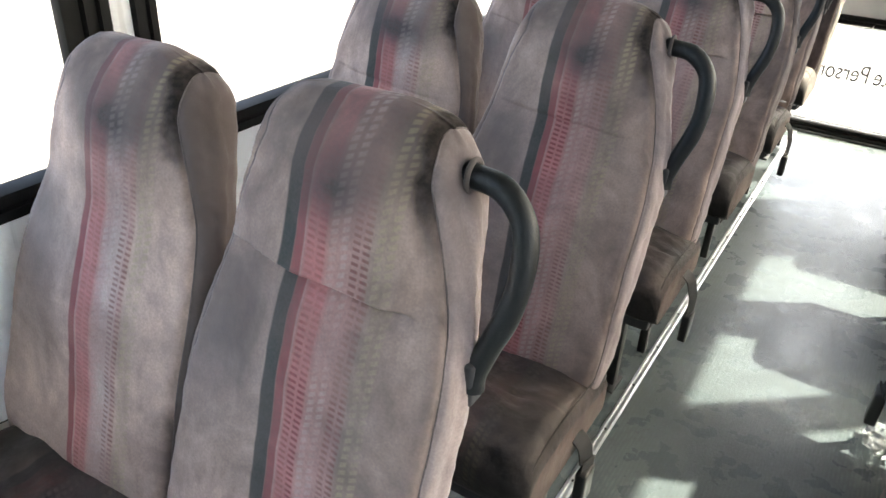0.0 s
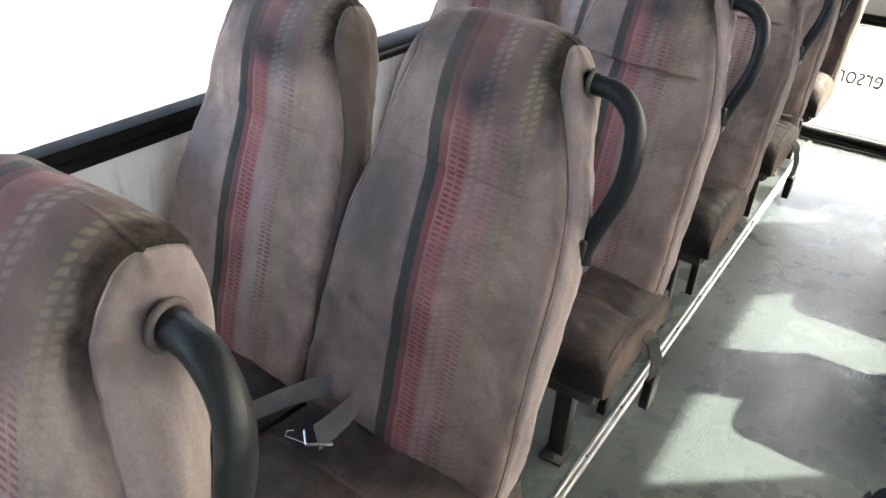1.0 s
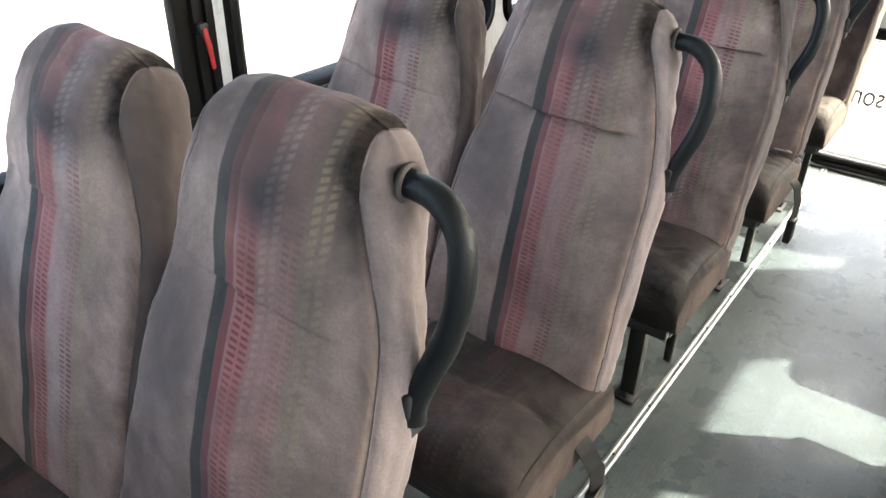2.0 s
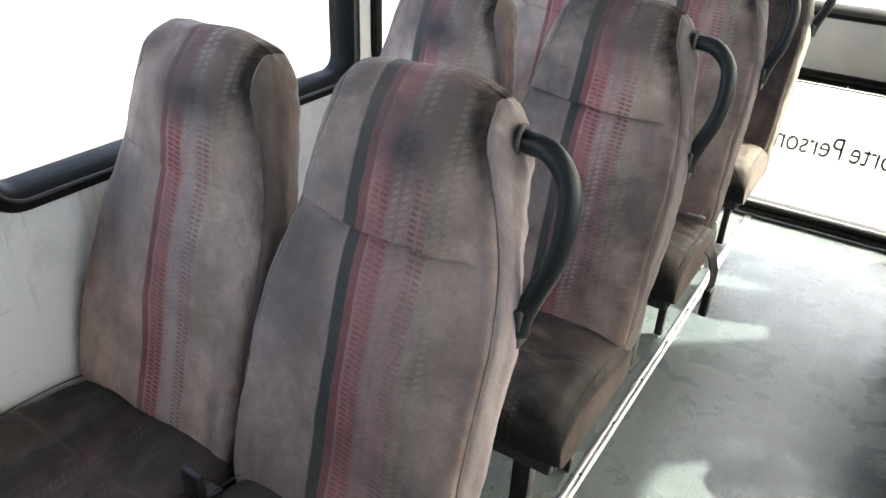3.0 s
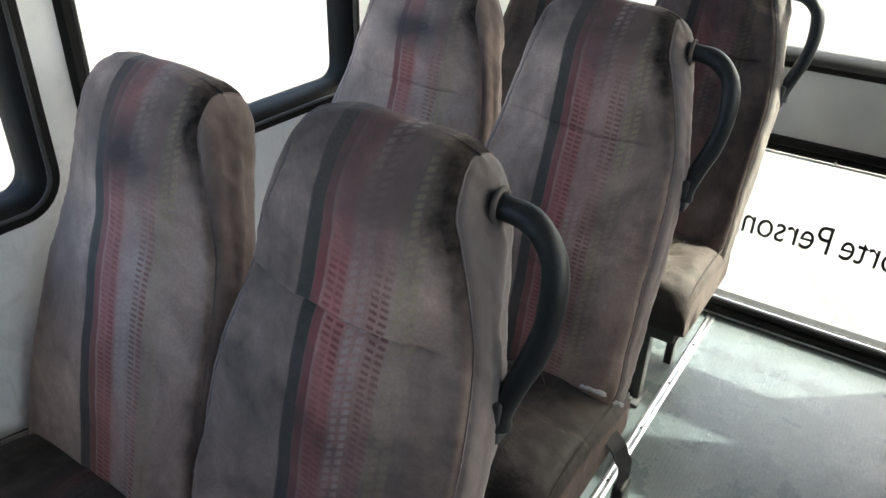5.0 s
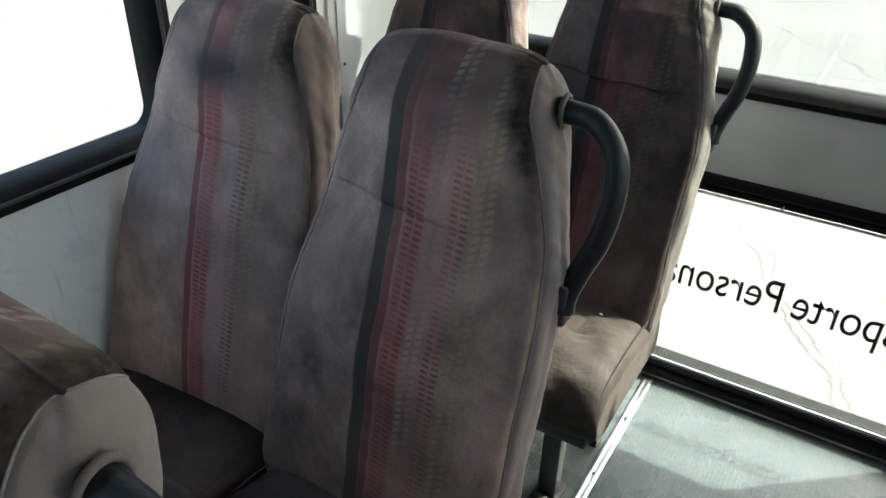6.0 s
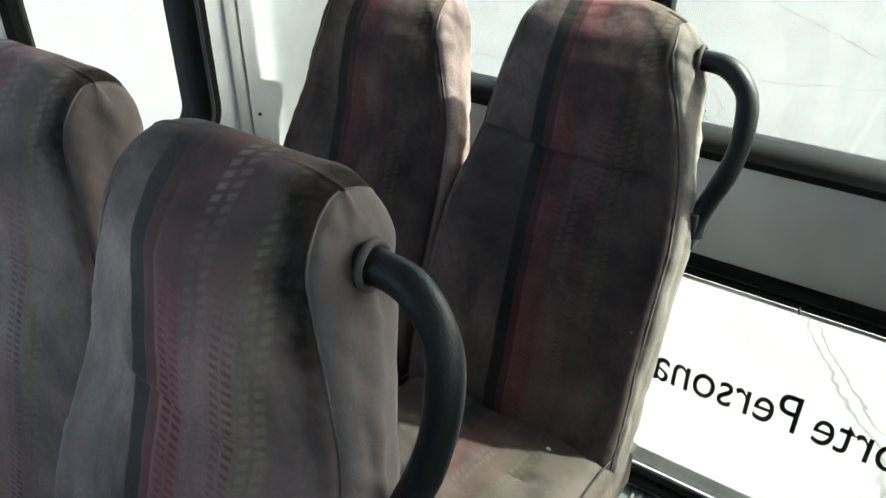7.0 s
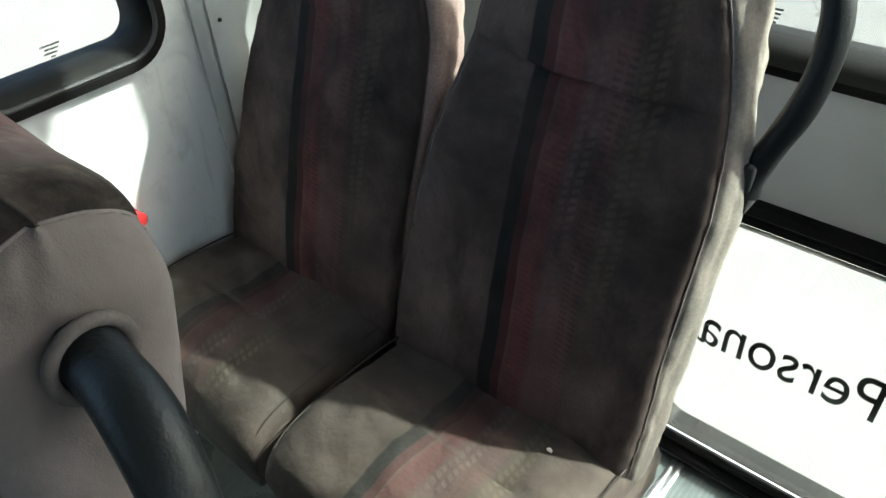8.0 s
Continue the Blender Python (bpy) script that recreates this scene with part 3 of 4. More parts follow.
rear_low = glazed("window_rear_low", *LOW_WIN, 0.09, LOWFRAME, rear3, "low rear window with black lettering seen from behind", RUBBER, 0.005, PALE_TINT)
rear_up = glazed("window_rear_up", *UP_WIN, 0.07, GASKET, rear3, "wide tinted rear window in a black rubber gasket", RUBBER, 0.026, TINTED)

# a body post that stands just outside the upper glass, bolted above and below it
post = thing("rear_post", label="pale painted body post with black rubber edges behind the glass", category="post", kind="structure")
POST_PAINT = simple("pale body paint", (0.70, 0.71, 0.72), 0.35, scale=12, vary=0.12)
for a0, a1, black in ((-0.344, -0.319, True), (-0.319, -0.279, False), (-0.279, -0.239, True), (-0.239, -0.195, False), (-0.195, -0.150, True)):
    deep = 0.006 if black else 0.0
    bm = box(bmesh.new(), (a0 + 0.0005, REAR + 0.110 + deep, 0.790), (a1 - 0.0005, REAR + 0.145, 2.060), 0.003)
    part("rubber_edge" if black else "face", bm, RUBBER if black else POST_PAINT, post)
for z in (0.800, 1.980):
    part("bracket", box(bmesh.new(), (-0.300, REAR + TH + 0.001, z), (-0.200, REAR + 0.112, z + 0.05), 0.003), BLACK_STEEL, post)

# the pale edging between glass and rubber, and a thin aluminium lip at the foot
bm = bmesh.new()
tube(bm, [rear3(a, b, -0.001) for a, b in round_rect(LOW_WIN[0] + 0.056, LOW_WIN[1] - 0.056, LOW_WIN[2] + 0.056, LOW_WIN[3] - 0.056, 0.02)], 0.0035, 6, closed=True)
part("edging", bm, ALU, rear_low, "thin pale edging along the glass")
bm = box(bmesh.new(), (LEFT + 0.004, REAR - 0.014, 0.0), (RIGHT - 0.004, REAR - 0.001, 0.010), 0.003)
tagged(new("trim_rear", to_mesh("trim_rear", bm, ALU)), "thin aluminium angle along the foot of the rear wall", "trim", kind="structure")

# lettering on the low rear window, made to be read from outside
# each word: text, where it begins and ends across the bus
for word, start, end in (("Transporte", 0.722, 0.300), ("Personal", 0.270, -0.050)):
    txt = bpy.data.curves.new("lettering", "FONT")
    txt.body = word
    txt.size = 0.134
    txt.extrude = 0.0006
    holder = bpy.data.objects.new("lettering_source", txt)
    letters = bpy.data.meshes.new_from_object(holder)
    bpy.data.objects.remove(holder)
    letters.materials.clear()
    xs = [v.co.x for v in letters.vertices]
    k = (start - end) / (max(xs) - min(xs))
    for v in letters.vertices:
        v.co = Vector(((v.co.x - min(xs)) * k, v.co.y, v.co.z))
    letters.materials.append(LETTER)
    lettering = part("lettering", letters, LETTER, rear_low, "black letters stuck on the glass, mirrored from inside")
    lettering.matrix_local = pose(start, REAR + 0.0102, 0.323, 90, 0, 180)


def stamp(parent, bars, place3):
    """A small glazing stamp: plain bars printed on the glass."""
    bm = bmesh.new()
    for a0, a1, b0, b1 in bars:
        v = [bm.verts.new(place3(a, b)) for a, b in ((a0, b0), (a1, b0), (a1, b1), (a0, b1))]
        bm.faces.new(v)
    part("stamp", bm, STAMP, parent, "small printed glazing stamp", False)


BARS = ((-0.016, 0.016, 0.006, 0.009), (-0.010, 0.012, 0.000, 0.003), (-0.014, 0.008, -0.006, -0.003), (-0.004, 0.004, -0.012, -0.009))
stamp(side_panes["left", len(SIDE_WINDOWS) - 1], BARS, lambda a, b: (LEFT - 0.0255, 3.294 + a, 0.893 + b))
stamp(rear_up, BARS, lambda a, b: (-0.034 + 0.5 * a, REAR + 0.0255, 0.932 + b))
# a small pale clip that stands up from the frame of the low window
bm = bmesh.new()
tube(bm, [(0.218, REAR - 0.012, 0.612), (0.217, REAR - 0.015, 0.622), (0.219, REAR - 0.018, 0.630)], [0.0035, 0.003, 0.0015], 6)
part("clip", bm, ALU, rear_low, "small bright metal clip on the frame")

# floor edging strip that runs along the seats
STRIP_X = -0.004
bm = bmesh.new()
box(bm, (STRIP_X - 0.014, FRONT + 0.01, 0.0), (STRIP_X + 0.014, REAR - 0.02, 0.003), 0.001)
box(bm, (STRIP_X - 0.011, FRONT + 0.01, 0.002), (STRIP_X - 0.003, REAR - 0.02, 0.007), 0.002)
box(bm, (STRIP_X + 0.003, FRONT + 0.01, 0.002), (STRIP_X + 0.011, REAR - 0.02, 0.007), 0.002)
strip = tagged(new("trim_floor", to_mesh("trim_floor", bm, ALU)), "worn aluminium strip screwed to the floor beside the seats", "trim", kind="structure")
bm = bmesh.new()
bmesh.ops.create_cone(bm, cap_ends=True, segments=10, radius1=0.004, radius2=0.003, depth=0.003)
screw_mesh = to_mesh("screw", bm, BLACK_STEEL)
for i in range(36):
    s = part("screw", screw_mesh, None, strip)
    s.location = (STRIP_X, -4.4 + 0.23 * i, 0.0045)

# corner column trims on the side wall
bm = box(bmesh.new(), (LEFT, 3.517, 0.47), (LEFT + 0.010, 3.544, ROOF - 0.005), 0.003)
tagged(new("trim_column", to_mesh("trim_column", bm, simple("dull anodised strip", (0.70, 0.71, 0.71), 0.45, vary=0.12))), "pale aluminium cover strip on the rear corner", "trim", kind="structure")
# a bent cover sheet that closes the rear corner, 4 mm thick
bm = bmesh.new()
bend = smooth_path([(LEFT + 0.012, 3.548), (LEFT + 0.013, 3.580), (LEFT + 0.018, 3.612), (LEFT + 0.040, 3.650), (LEFT + 0.120, 3.764), (LEFT + 0.200, REAR - 0.006)], 22)
rows = []
for i, (x, y) in enumerate(bend):
    a, b = bend[max(i - 1, 0)], bend[min(i + 1, len(bend) - 1)]
    nx, ny = a[1] - b[1], b[0] - a[0]
    ln = math.hypot(nx, ny)
    rows.append([bm.verts.new((x + d * nx / ln, y + d * ny / ln, z)) for d, z in ((0.0, 0.30), (0.0, ROOF - 0.005), (0.004, ROOF - 0.005), (0.004, 0.30))])
for p, q in zip(rows, rows[1:]):
    for k in range(4):
        bm.faces.new((p[k], p[(k + 1) % 4], q[(k + 1) % 4], q[k]))
bm.faces.new(rows[0])
bm.faces.new(rows[-1][::-1])
corner = tagged(new("trim_corner", to_mesh("trim_corner", bm, simple("pale grey corner panel", (0.76, 0.775, 0.78), 0.4, vary=0.1))), "pale grey bent corner panel beside the last seats", "trim", kind="structure")
for z in (0.62, 0.855, 1.12, 1.4):
    s = part("screw", screw_mesh, None, corner)
    s.matrix_local = pose(LEFT + 0.0140, 3.567, z, 0, 90, 0)


# ---------------------------------------------------------------- seats
def interp(table, z):
    pts = smooth_path([r for r in table], 97)
    arr = np.array(pts)
    return [float(np.interp(z, arr[:, 0], arr[:, k])) for k in range(1, arr.shape[1])]


# height, front, rear, half width, middle across, seam (degrees round the front corner)
BACK = [(0.38, -0.227, -0.101, 0.212, -0.011, -30.0), (0.47, -0.227, -0.097, 0.226, -0.010, -28.0), (0.58, -0.203, -0.081, 0.226, -0.005, -34.0), (0.70, -0.169, -0.055, 0.223, 0.002, -48.0),
        (0.82, -0.132, -0.022, 0.216, 0.012, -51.0), (0.90, -0.104, 0.000, 0.202, 0.019, -50.0), (0.96, -0.084, 0.018, 0.188, 0.021, -47.0), (1.02, -0.074, 0.037, 0.174, 0.022, -50.0),
        (1.07, -0.061, 0.057, 0.163, 0.021, -62.0), (1.11, -0.048, 0.068, 0.152, 0.020, -72.0), (1.14, -0.035, 0.067, 0.139, 0.018, -74.0), (1.160, -0.021, 0.055, 0.119, 0.016, -74.0), (1.172, -0.010, 0.036, 0.096, 0.016, -74.0)]
BACK_Z = [0.38, 0.40, 0.43, 0.47, 0.52, 0.58, 0.64, 0.70, 0.76, 0.82, 0.86, 0.895, 0.92, 0.934, 0.944, 0.954, 0.966, 0.980, 1.0, 1.025, 1.05, 1.07, 1.09, 1.108, 1.125, 1.139, 1.150, 1.158, 1.164, 1.168, 1.172]
# the rounded top that closes a backrest: (rise, share of the last section)
BACK_CAP = [(0.0025, 0.90), (0.0045, 0.78), (0.0062, 0.62), (0.0074, 0.44), (0.0081, 0.25), (0.0084, 0.10)]


def corner_radius(z, f, b, w):
    """Radius of the front corners: softer low down, tighter on the head."""
    return min(0.038 - 0.004 * max(0.0, min(1.0, (z - 0.6) / 0.4)), (b - f) * 0.46, w * 0.5)


def back_section(f, b, w, crown, seam, rf):
    """Outline of a horizontal cut through a backrest: (x, y, way past the seam, front weight)."""
    pts = []
    rb = min(0.046, (b - f) * 0.46, w * 0.5)
    nf, nc = 24, 15
    for k in range(nf + 1):
        x = -w + rf + (2 * w - 2 * rf) * k / nf
        pts.append((x, f - crown * (1 - (x / (w - rf)) ** 2), -99.0, 1.0))
    for k in range(1, nc):
        d = -90 + 90 * k / nc
        t = radians(d)
        pts.append((w - rf + rf * math.cos(t), f + rf + rf * math.sin(t), d - seam, max(0.0, -d / 90)))
    for k in range(10):
        pts.append((w + 0.005 * math.sin(math.pi * (k + 0.5) / 10), f + rf + (b - rb - f - rf) * k / 9, 30.0 * k / 9 - seam, 0.0))
    for k in range(1, 6):
        t = radians(90 * k / 6)
        pts.append((w - rb + rb * math.cos(t), b - rb + rb * math.sin(t), 30.0 + 15.0 * k - seam, 0.0))
    for k in range(5):
        pts.append((w - rb - (2 * w - 2 * rb) * k / 4, b, 120.0 - seam, 0.0))
    for k in range(1, 6):
        t = radians(90 + 90 * k / 6)
        pts.append((-w + rb + rb * math.cos(t), b - rb + rb * math.sin(t), 120.0 - 15.0 * k - seam, 0.0))
    for k in range(4):
        pts.append((-w - 0.005 * math.sin(math.pi * (k + 0.5) / 4), b - rb - (b - rb - f - rf) * k / 3, 30.0 - 10.0 * k - seam, 0.0))
    for k in range(1, nc):
        d = -90 * k / nc
        t = radians(180 - d)
        pts.append((-w + rf + rf * math.cos(t), f + rf + rf * math.sin(t), d - seam, max(0.0, -d / 90)))
    return pts


def fold(z, x, seed, strength):
    """The tuck under the head pad: the pad overhangs it and it runs out before the aisle edge."""
    zc = 0.962 - 0.05 * (x + 0.05) + 0.006 * noise.noise(Vector((x * 14, seed, 0.0)))
    d = z - zc
    end = max(0.0, min(1.0, (0.140 - x) / 0.035)) * max(0.25, min(1.0, (x + 0.19) / 0.06))
    if d > 0:
        g = 0.0130 * math.exp(-d / 0.055) * min(1.0, d / 0.006)
    else:
        g = -0.0095 * math.exp(d / 0.018)
    pucker = 0.006 * math.exp(-((x - 0.118) / 0.016) ** 2 - (d / 0.016) ** 2)
    return strength * (g * end - pucker)


def backrest_mesh(name, material, seed, tuck):
    strength = tuck * (1.0, 0.2, 1.0)[seed % 3]
    bm = bmesh.new()
    uvl = bm.loops.layers.uv.new("UVMap")
    edge_uv = bm.loops.layers.uv.new("Edge")
    rings, uvs, length, prev = [], [], 0.0, None
    stitch = {-1: [], 1: []}
    behind = []
    fine_z = [float(q) for q in np.interp(np.linspace(0, len(BACK_Z) - 1, 181), range(len(BACK_Z)), BACK_Z)]
    levels = [(z, 0.0, 1.0) for z in fine_z] + [(fine_z[-1], rise, share) for rise, share in BACK_CAP]
    for z, rise, share in levels:
        f, b, w, lean, seam = interp(BACK, z)
        if z > 1.10:
            # on the head the side panel ends in a round arch
            q = (z - 1.10) / 0.060
            arch = 1 - math.sqrt(1 - q * q) if q < 1 else 1.0
            seam, rear = -72.0 + 82.0 * arch, 120.0 - 112.0 * arch
        crown = 0.020 * min(1.0, (1.18 - z) / 0.08) * (0.15 + 0.85 * max(0.0, min(1.0, (z - 0.44) / 0.30)))
        fade = min(1.0, (1.186 - z) / 0.03) * share
        rf = corner_radius(z, f, b, w)
        sec = back_section(f, b, w, crown, seam, rf)
        if z > 1.10:
            above = 2500.0 * max(0.0, z - 1.157)
            sec = [(x, y, min(past, rear - seam - past) - above if past > -99 else past, front) for x, y, past, front in sec]
        if share < 1:
            sec = [(x * share, (f + b) / 2 + (y - (f + b) / 2) * share, past, front * share) for x, y, past, front in sec]
        mid = Vector((0, sec[12][1], z + rise))
        length += (mid - prev).length if prev is not None else 0.0
        prev = mid
        ring, uv = [], []
        n = len(sec)
        for k, (x, y, past, front) in enumerate(sec):
            a, c = sec[k - 1], sec[(k + 1) % n]
            nx, ny = c[1] - a[1], a[0] - c[0]
            ln = math.hypot(nx, ny) or 1.0
            q = Vector((x, y, z))
            off = 0.0050 * noise.noise(q * 6 + Vector((seed * 3.1, 0, 0))) + 0.0026 * noise.noise(Vector((x * 21, y * 21, z * 13 + seed)))
            off += 0.0012 * noise.noise(Vector((x * 52, y * 52, z * 30 + seed)))
            # drawn-in seam with small puckers on both sides
            if abs(past) < 60:
                off -= 0.0036 * math.exp(-(past / 8.0) ** 2)
                off += 0.0020 * noise.noise(Vector((z * 75, seed * 1.7 + (3 if x > 0 else 0), past * 0.02))) * math.exp(-(past / 26.0) ** 2)
            if front > 0:
                off += front * front * fold(z, x, seed, strength)
            # worn sag in the middle of the lower back
            off -= front * 0.006 * math.exp(-((z - 0.62) / 0.10) ** 2 - ((x - 0.02) / 0.12) ** 2)
            # cloth drawn in round the upper end of the grab handle
            flank = max(0.0, min(1.0, (x - w + 0.040) / 0.034)) ** 2 * max(0.0, min(1.0, (1.165 - z) / 0.03))
            if flank > 0 and z > 1.0:
                hy, hz = y - 0.005, z - 1.111
                r = math.hypot(hy, hz)
                off -= flank * 0.004 * math.exp(-(r / 0.026) ** 2)
                off += flank * 0.0013 * math.cos(7 * math.atan2(hz, hy)) * math.exp(-((r - 0.040) / 0.018) ** 2)
            if flank > 0:
                off += flank * 0.0042 * noise.noise(Vector((y * 24, z * 15, seed * 2.3))) + flank * 0.0020 * noise.noise(Vector((y * 60 + z * 22, z * 34, seed)))
            off *= fade
            lift = 0.006 * noise.noise(Vector((x * 11, seed, 0))) * max(0.0, (z - 1.06) / 0.1)
            ring.append(bm.verts.new((x + lean + off * nx / ln, y + off * ny / ln, z + rise + lift)))
            # which side of the seam: past it the side panel is plain cloth
            # over the top of the head the pattern runs on rearward
            over = max(0.0, min(1.0, (z - 1.10) / 0.05)) * (y - sec[12][1])
            uv.append((x + lean, length + over, 1.0 if x < 0 else math.copysign(1.0, -past), z + rise))
        sewn_here = set()
        if 0.40 < z < 1.1595 and share == 1:
            for k in [*range(n // 2), *range(n - 1, n // 2, -1)]:
                j = (k + 1) % n
                p0, p1 = sec[k][2], sec[j][2]
                if p0 * p1 <= 0 and abs(p0 - p1) < 30 and p0 != p1:
                    h = p0 / (p0 - p1)
                    at = ring[k].co.lerp(ring[j].co, h)
                    out = Vector((at.x - lean, at.y - (f + b) / 2, 0)).normalized()
                    side = 1 if at.x > lean else -1
                    if side not in sewn_here:
                        sewn_here.add(side)
                        stitch[side].append(at + out * 0.0005)
                    elif side > 0:
                        behind.append(at + out * 0.0005)
        rings.append(ring)
        uvs.append(uv)
    n = len(rings[0])
    # the seam of the aisle side runs up the front, over the arch and down behind it
    stitch[1] += behind[::-1]
    sewn = np.array(stitch[1])
    run = np.concatenate(([0.0], np.cumsum(np.linalg.norm(np.diff(sewn, axis=0), axis=1))))
    every = np.arange(0.0, run[-1], 0.0012)
    sewn = np.stack([np.interp(every, run, sewn[:, k]) for k in range(3)], axis=1)
    for ring, uv in zip(rings, uvs):
        at = np.array([v.co for v in ring])
        way = np.sqrt(((at[:, None, :] - sewn[None]) ** 2).sum(2)).min(1)
        for k, (a, v, sign, z) in enumerate(uv):
            uv[k] = (a, v, sign * float(way[k]) if at[k][0] > 0 else 1.0, z)

    def face(vs, us):
        fc = bm.faces.new(vs)
        for lp, u in zip(fc.loops, us):
            lp[uvl].uv = u[:2]
            lp[edge_uv].uv = u[2:]

    for i in range(len(rings) - 1):
        for k in range(n):
            j = (k + 1) % n
            face((rings[i][k], rings[i][j], rings[i + 1][j], rings[i + 1][k]), (uvs[i][k], uvs[i][j], uvs[i + 1][j], uvs[i + 1][k]))
    face(rings[0][::-1], uvs[0][::-1])
    top = bm.verts.new((sum(v.co.x for v in rings[-1]) / n, sum(v.co.y for v in rings[-1]) / n, sum(v.co.z for v in rings[-1]) / n + 0.0002))
    for k in range(n):
        j = (k + 1) % n
        face((rings[-1][k], rings[-1][j], top), (uvs[-1][k], uvs[-1][j], ((uvs[-1][k][0] + uvs[-1][j][0]) / 2, length + 0.004, uvs[-1][k][2], 1.180)))
    # unseen dark backing added to the rears, so they bounce less light
    sb = bmesh.new()
    n0 = 24 + 15 + 10 + 1
    cols = range(n0 + 4, n0 + 11)
    shell = [[sb.verts.new(ring[k].co + Vector((0, 0.004, 0))) for k in cols] for ring in rings[2:-70:4]]
    for p, q in zip(shell, shell[1:]):
        for k in range(len(p) - 1):
            sb.faces.new((p[k], p[k + 1], q[k + 1], q[k]))
    backing_mesh = to_mesh("back_shell", sb, SHELL, True, 70)
    seams = [to_mesh("seam", tube(bmesh.new(), pts[::2], 0.0013, 5), PIPING) for pts in stitch.values()]
    return to_mesh(name, bm, material, True, 75), seams, backing_mesh


def cushion_mesh(name, material, w, seed):
    """A thick seat cushion with a rolled front and soft sides; front is towards -y."""
    rng = random.Random(seed)
    ph = [rng.uniform(0, 6.28) for _ in range(4)]
    bm = bmesh.new()
    uvl = bm.loops.layers.uv.new("UVMap")
    nx = 40
    rows, uvs = [], []
    # outline in (y, z): rear top, over the rolled front, and under it
    side = [(-0.14, 0.440), (-0.20, 0.460), (-0.26, 0.472), (-0.32, 0.478), (-0.39, 0.480), (-0.45, 0.478), (-0.490, 0.470), (-0.522, 0.453), (-0.540, 0.422), (-0.543, 0.385), (-0.532, 0.345), (-0.49, 0.332), (-0.32, 0.332), (-0.14, 0.332)]
    side = smooth_path(side, 84)
    length, prev = 0.0, None
    for y, z in side:
        q = Vector((0, y, z))
        length += (q - prev).length if prev is not None else 0.0
        prev = q
        row, uv = [], []
        for k in range(nx + 1):
            s = -1 + 2 * k / nx
            # sides drop in a soft roll
            e = max(0.0, (abs(s) - 0.80) / 0.20)
            x = w * s if abs(s) < 0.8 else math.copysign(w * (0.8 + 0.2 * math.sin(e * math.pi / 2)), s)
            up = max(0.0, (z - 0.36) / 0.12)
            zz = z - 0.042 * (1 - math.cos(e * math.pi / 2)) * up + 0.006 * (1 - s * s) * up
            q = Vector((x, y, z))
            wave = 0.013 * noise.noise(q * 8 + Vector((seed, 0, 0))) + 0.008 * noise.noise(Vector((x * 16 + y * 9, y * 24, seed))) + 0.0025 * noise.noise(Vector((x * 50, y * 40, seed)))
            # sat-in hollow, and the stitched line across
            wave -= 0.014 * math.exp(-((y + 0.30) / 0.10) ** 2 - (s / 0.6) ** 2) + 0.006 * math.exp(-((y + 0.365 + 0.006 * math.sin(9 * x + ph[0])) / 0.006) ** 2) * (z > 0.42)
            zz += up * wave * (1 - 0.8 * e) * max(0.25, min(1.0, (-0.16 - y) / 0.14))
            zz -= up * 0.024 * max(0.0, (abs(s) - 0.45) / 0.55) ** 1.5 * max(0.0, min(1.0, (y + 0.36) / 0.14))
            front = max(0.0, min(1.0, (-0.47 - y) / 0.05))
            yy = y + 0.012 * e * front + front * up * 0.010 * noise.noise(Vector((x * 13, z * 22, seed + 5)))
            row.append(bm.verts.new((x, yy, zz)))
            uv.append((x if e < 1 else x * 1.2, length))
        rows.append(row)
        uvs.append(uv)

    def face(vs, us):
        fc = bm.faces.new(vs)
        for lp, u in zip(fc.loops, us):
            lp[uvl].uv = u

    m = len(rows)
    for i in range(m - 1):
        for k in range(nx):
            face((rows[i][k], rows[i][k + 1], rows[i + 1][k + 1], rows[i + 1][k]), (uvs[i][k], uvs[i][k + 1], uvs[i + 1][k + 1], uvs[i + 1][k]))
    for k in range(nx):
        face((rows[m - 1][k], rows[m - 1][k + 1], rows[0][k + 1], rows[0][k]), ((0.3, 0), (0.3, 0), (0.3, 0), (0.3, 0)))
    for k in (0, nx):
        face([row[k] for row in rows], [(0.3, u[k][1]) for u in uvs])
    return to_mesh(name, bm, material, True, 50)


def cushion_seam(w, s):
    pts = [(s * w * 0.955, y + (0.006 if y < -0.50 else 0), z) for y, z in ((-0.20, 0.450), (-0.26, 0.462), (-0.32, 0.468), (-0.38, 0.470), (-0.44, 0.468), (-0.485, 0.460), (-0.518, 0.444))]
    return to_mesh("seam", tube(bmesh.new(), smooth_path(pts, 20), 0.0015, 5), DARK_THREAD)


def handle_mesh():
    pts = smooth_path([(-0.020, 0.006, 1.112), (0.014, 0.005, 1.111), (0.054, 0.001, 1.106), (0.087, -0.008, 1.074), (0.096, -0.021, 1.020), (0.090, -0.033, 0.968), (0.074, -0.044, 0.920), (0.061, -0.053, 0.880), (0.058, -0.056, 0.858)], 40)
    bm = bmesh.new()
    rad = [0.0160 + 0.0004 * math.sin(i * 0.8) + 0.0035 * max(0.0, (i - 33) / 6) for i in range(40)]
    tube(bm, pts, rad, 16)
    return to_mesh("grab_handle", bm, HANDLE, True, 50)


def collar_mesh():
    """A padded cloth ring where the handle leaves the side panel."""
    bm = bmesh.new()
    pts = [(0.009 - 0.0015 * math.cos(t), 0.005 + 0.0200 * math.cos(t), 1.111 + 0.0200 * math.sin(t)) for t in [k * 2 * math.pi / 28 for k in range(28)]]
    tube(bm, pts, 0.0036, 10, closed=True)
    return to_mesh("collar", bm, simple("grimy cloth ring", (0.115, 0.094, 0.088), 0.9, scale=60, vary=0.5, relief=0.4))


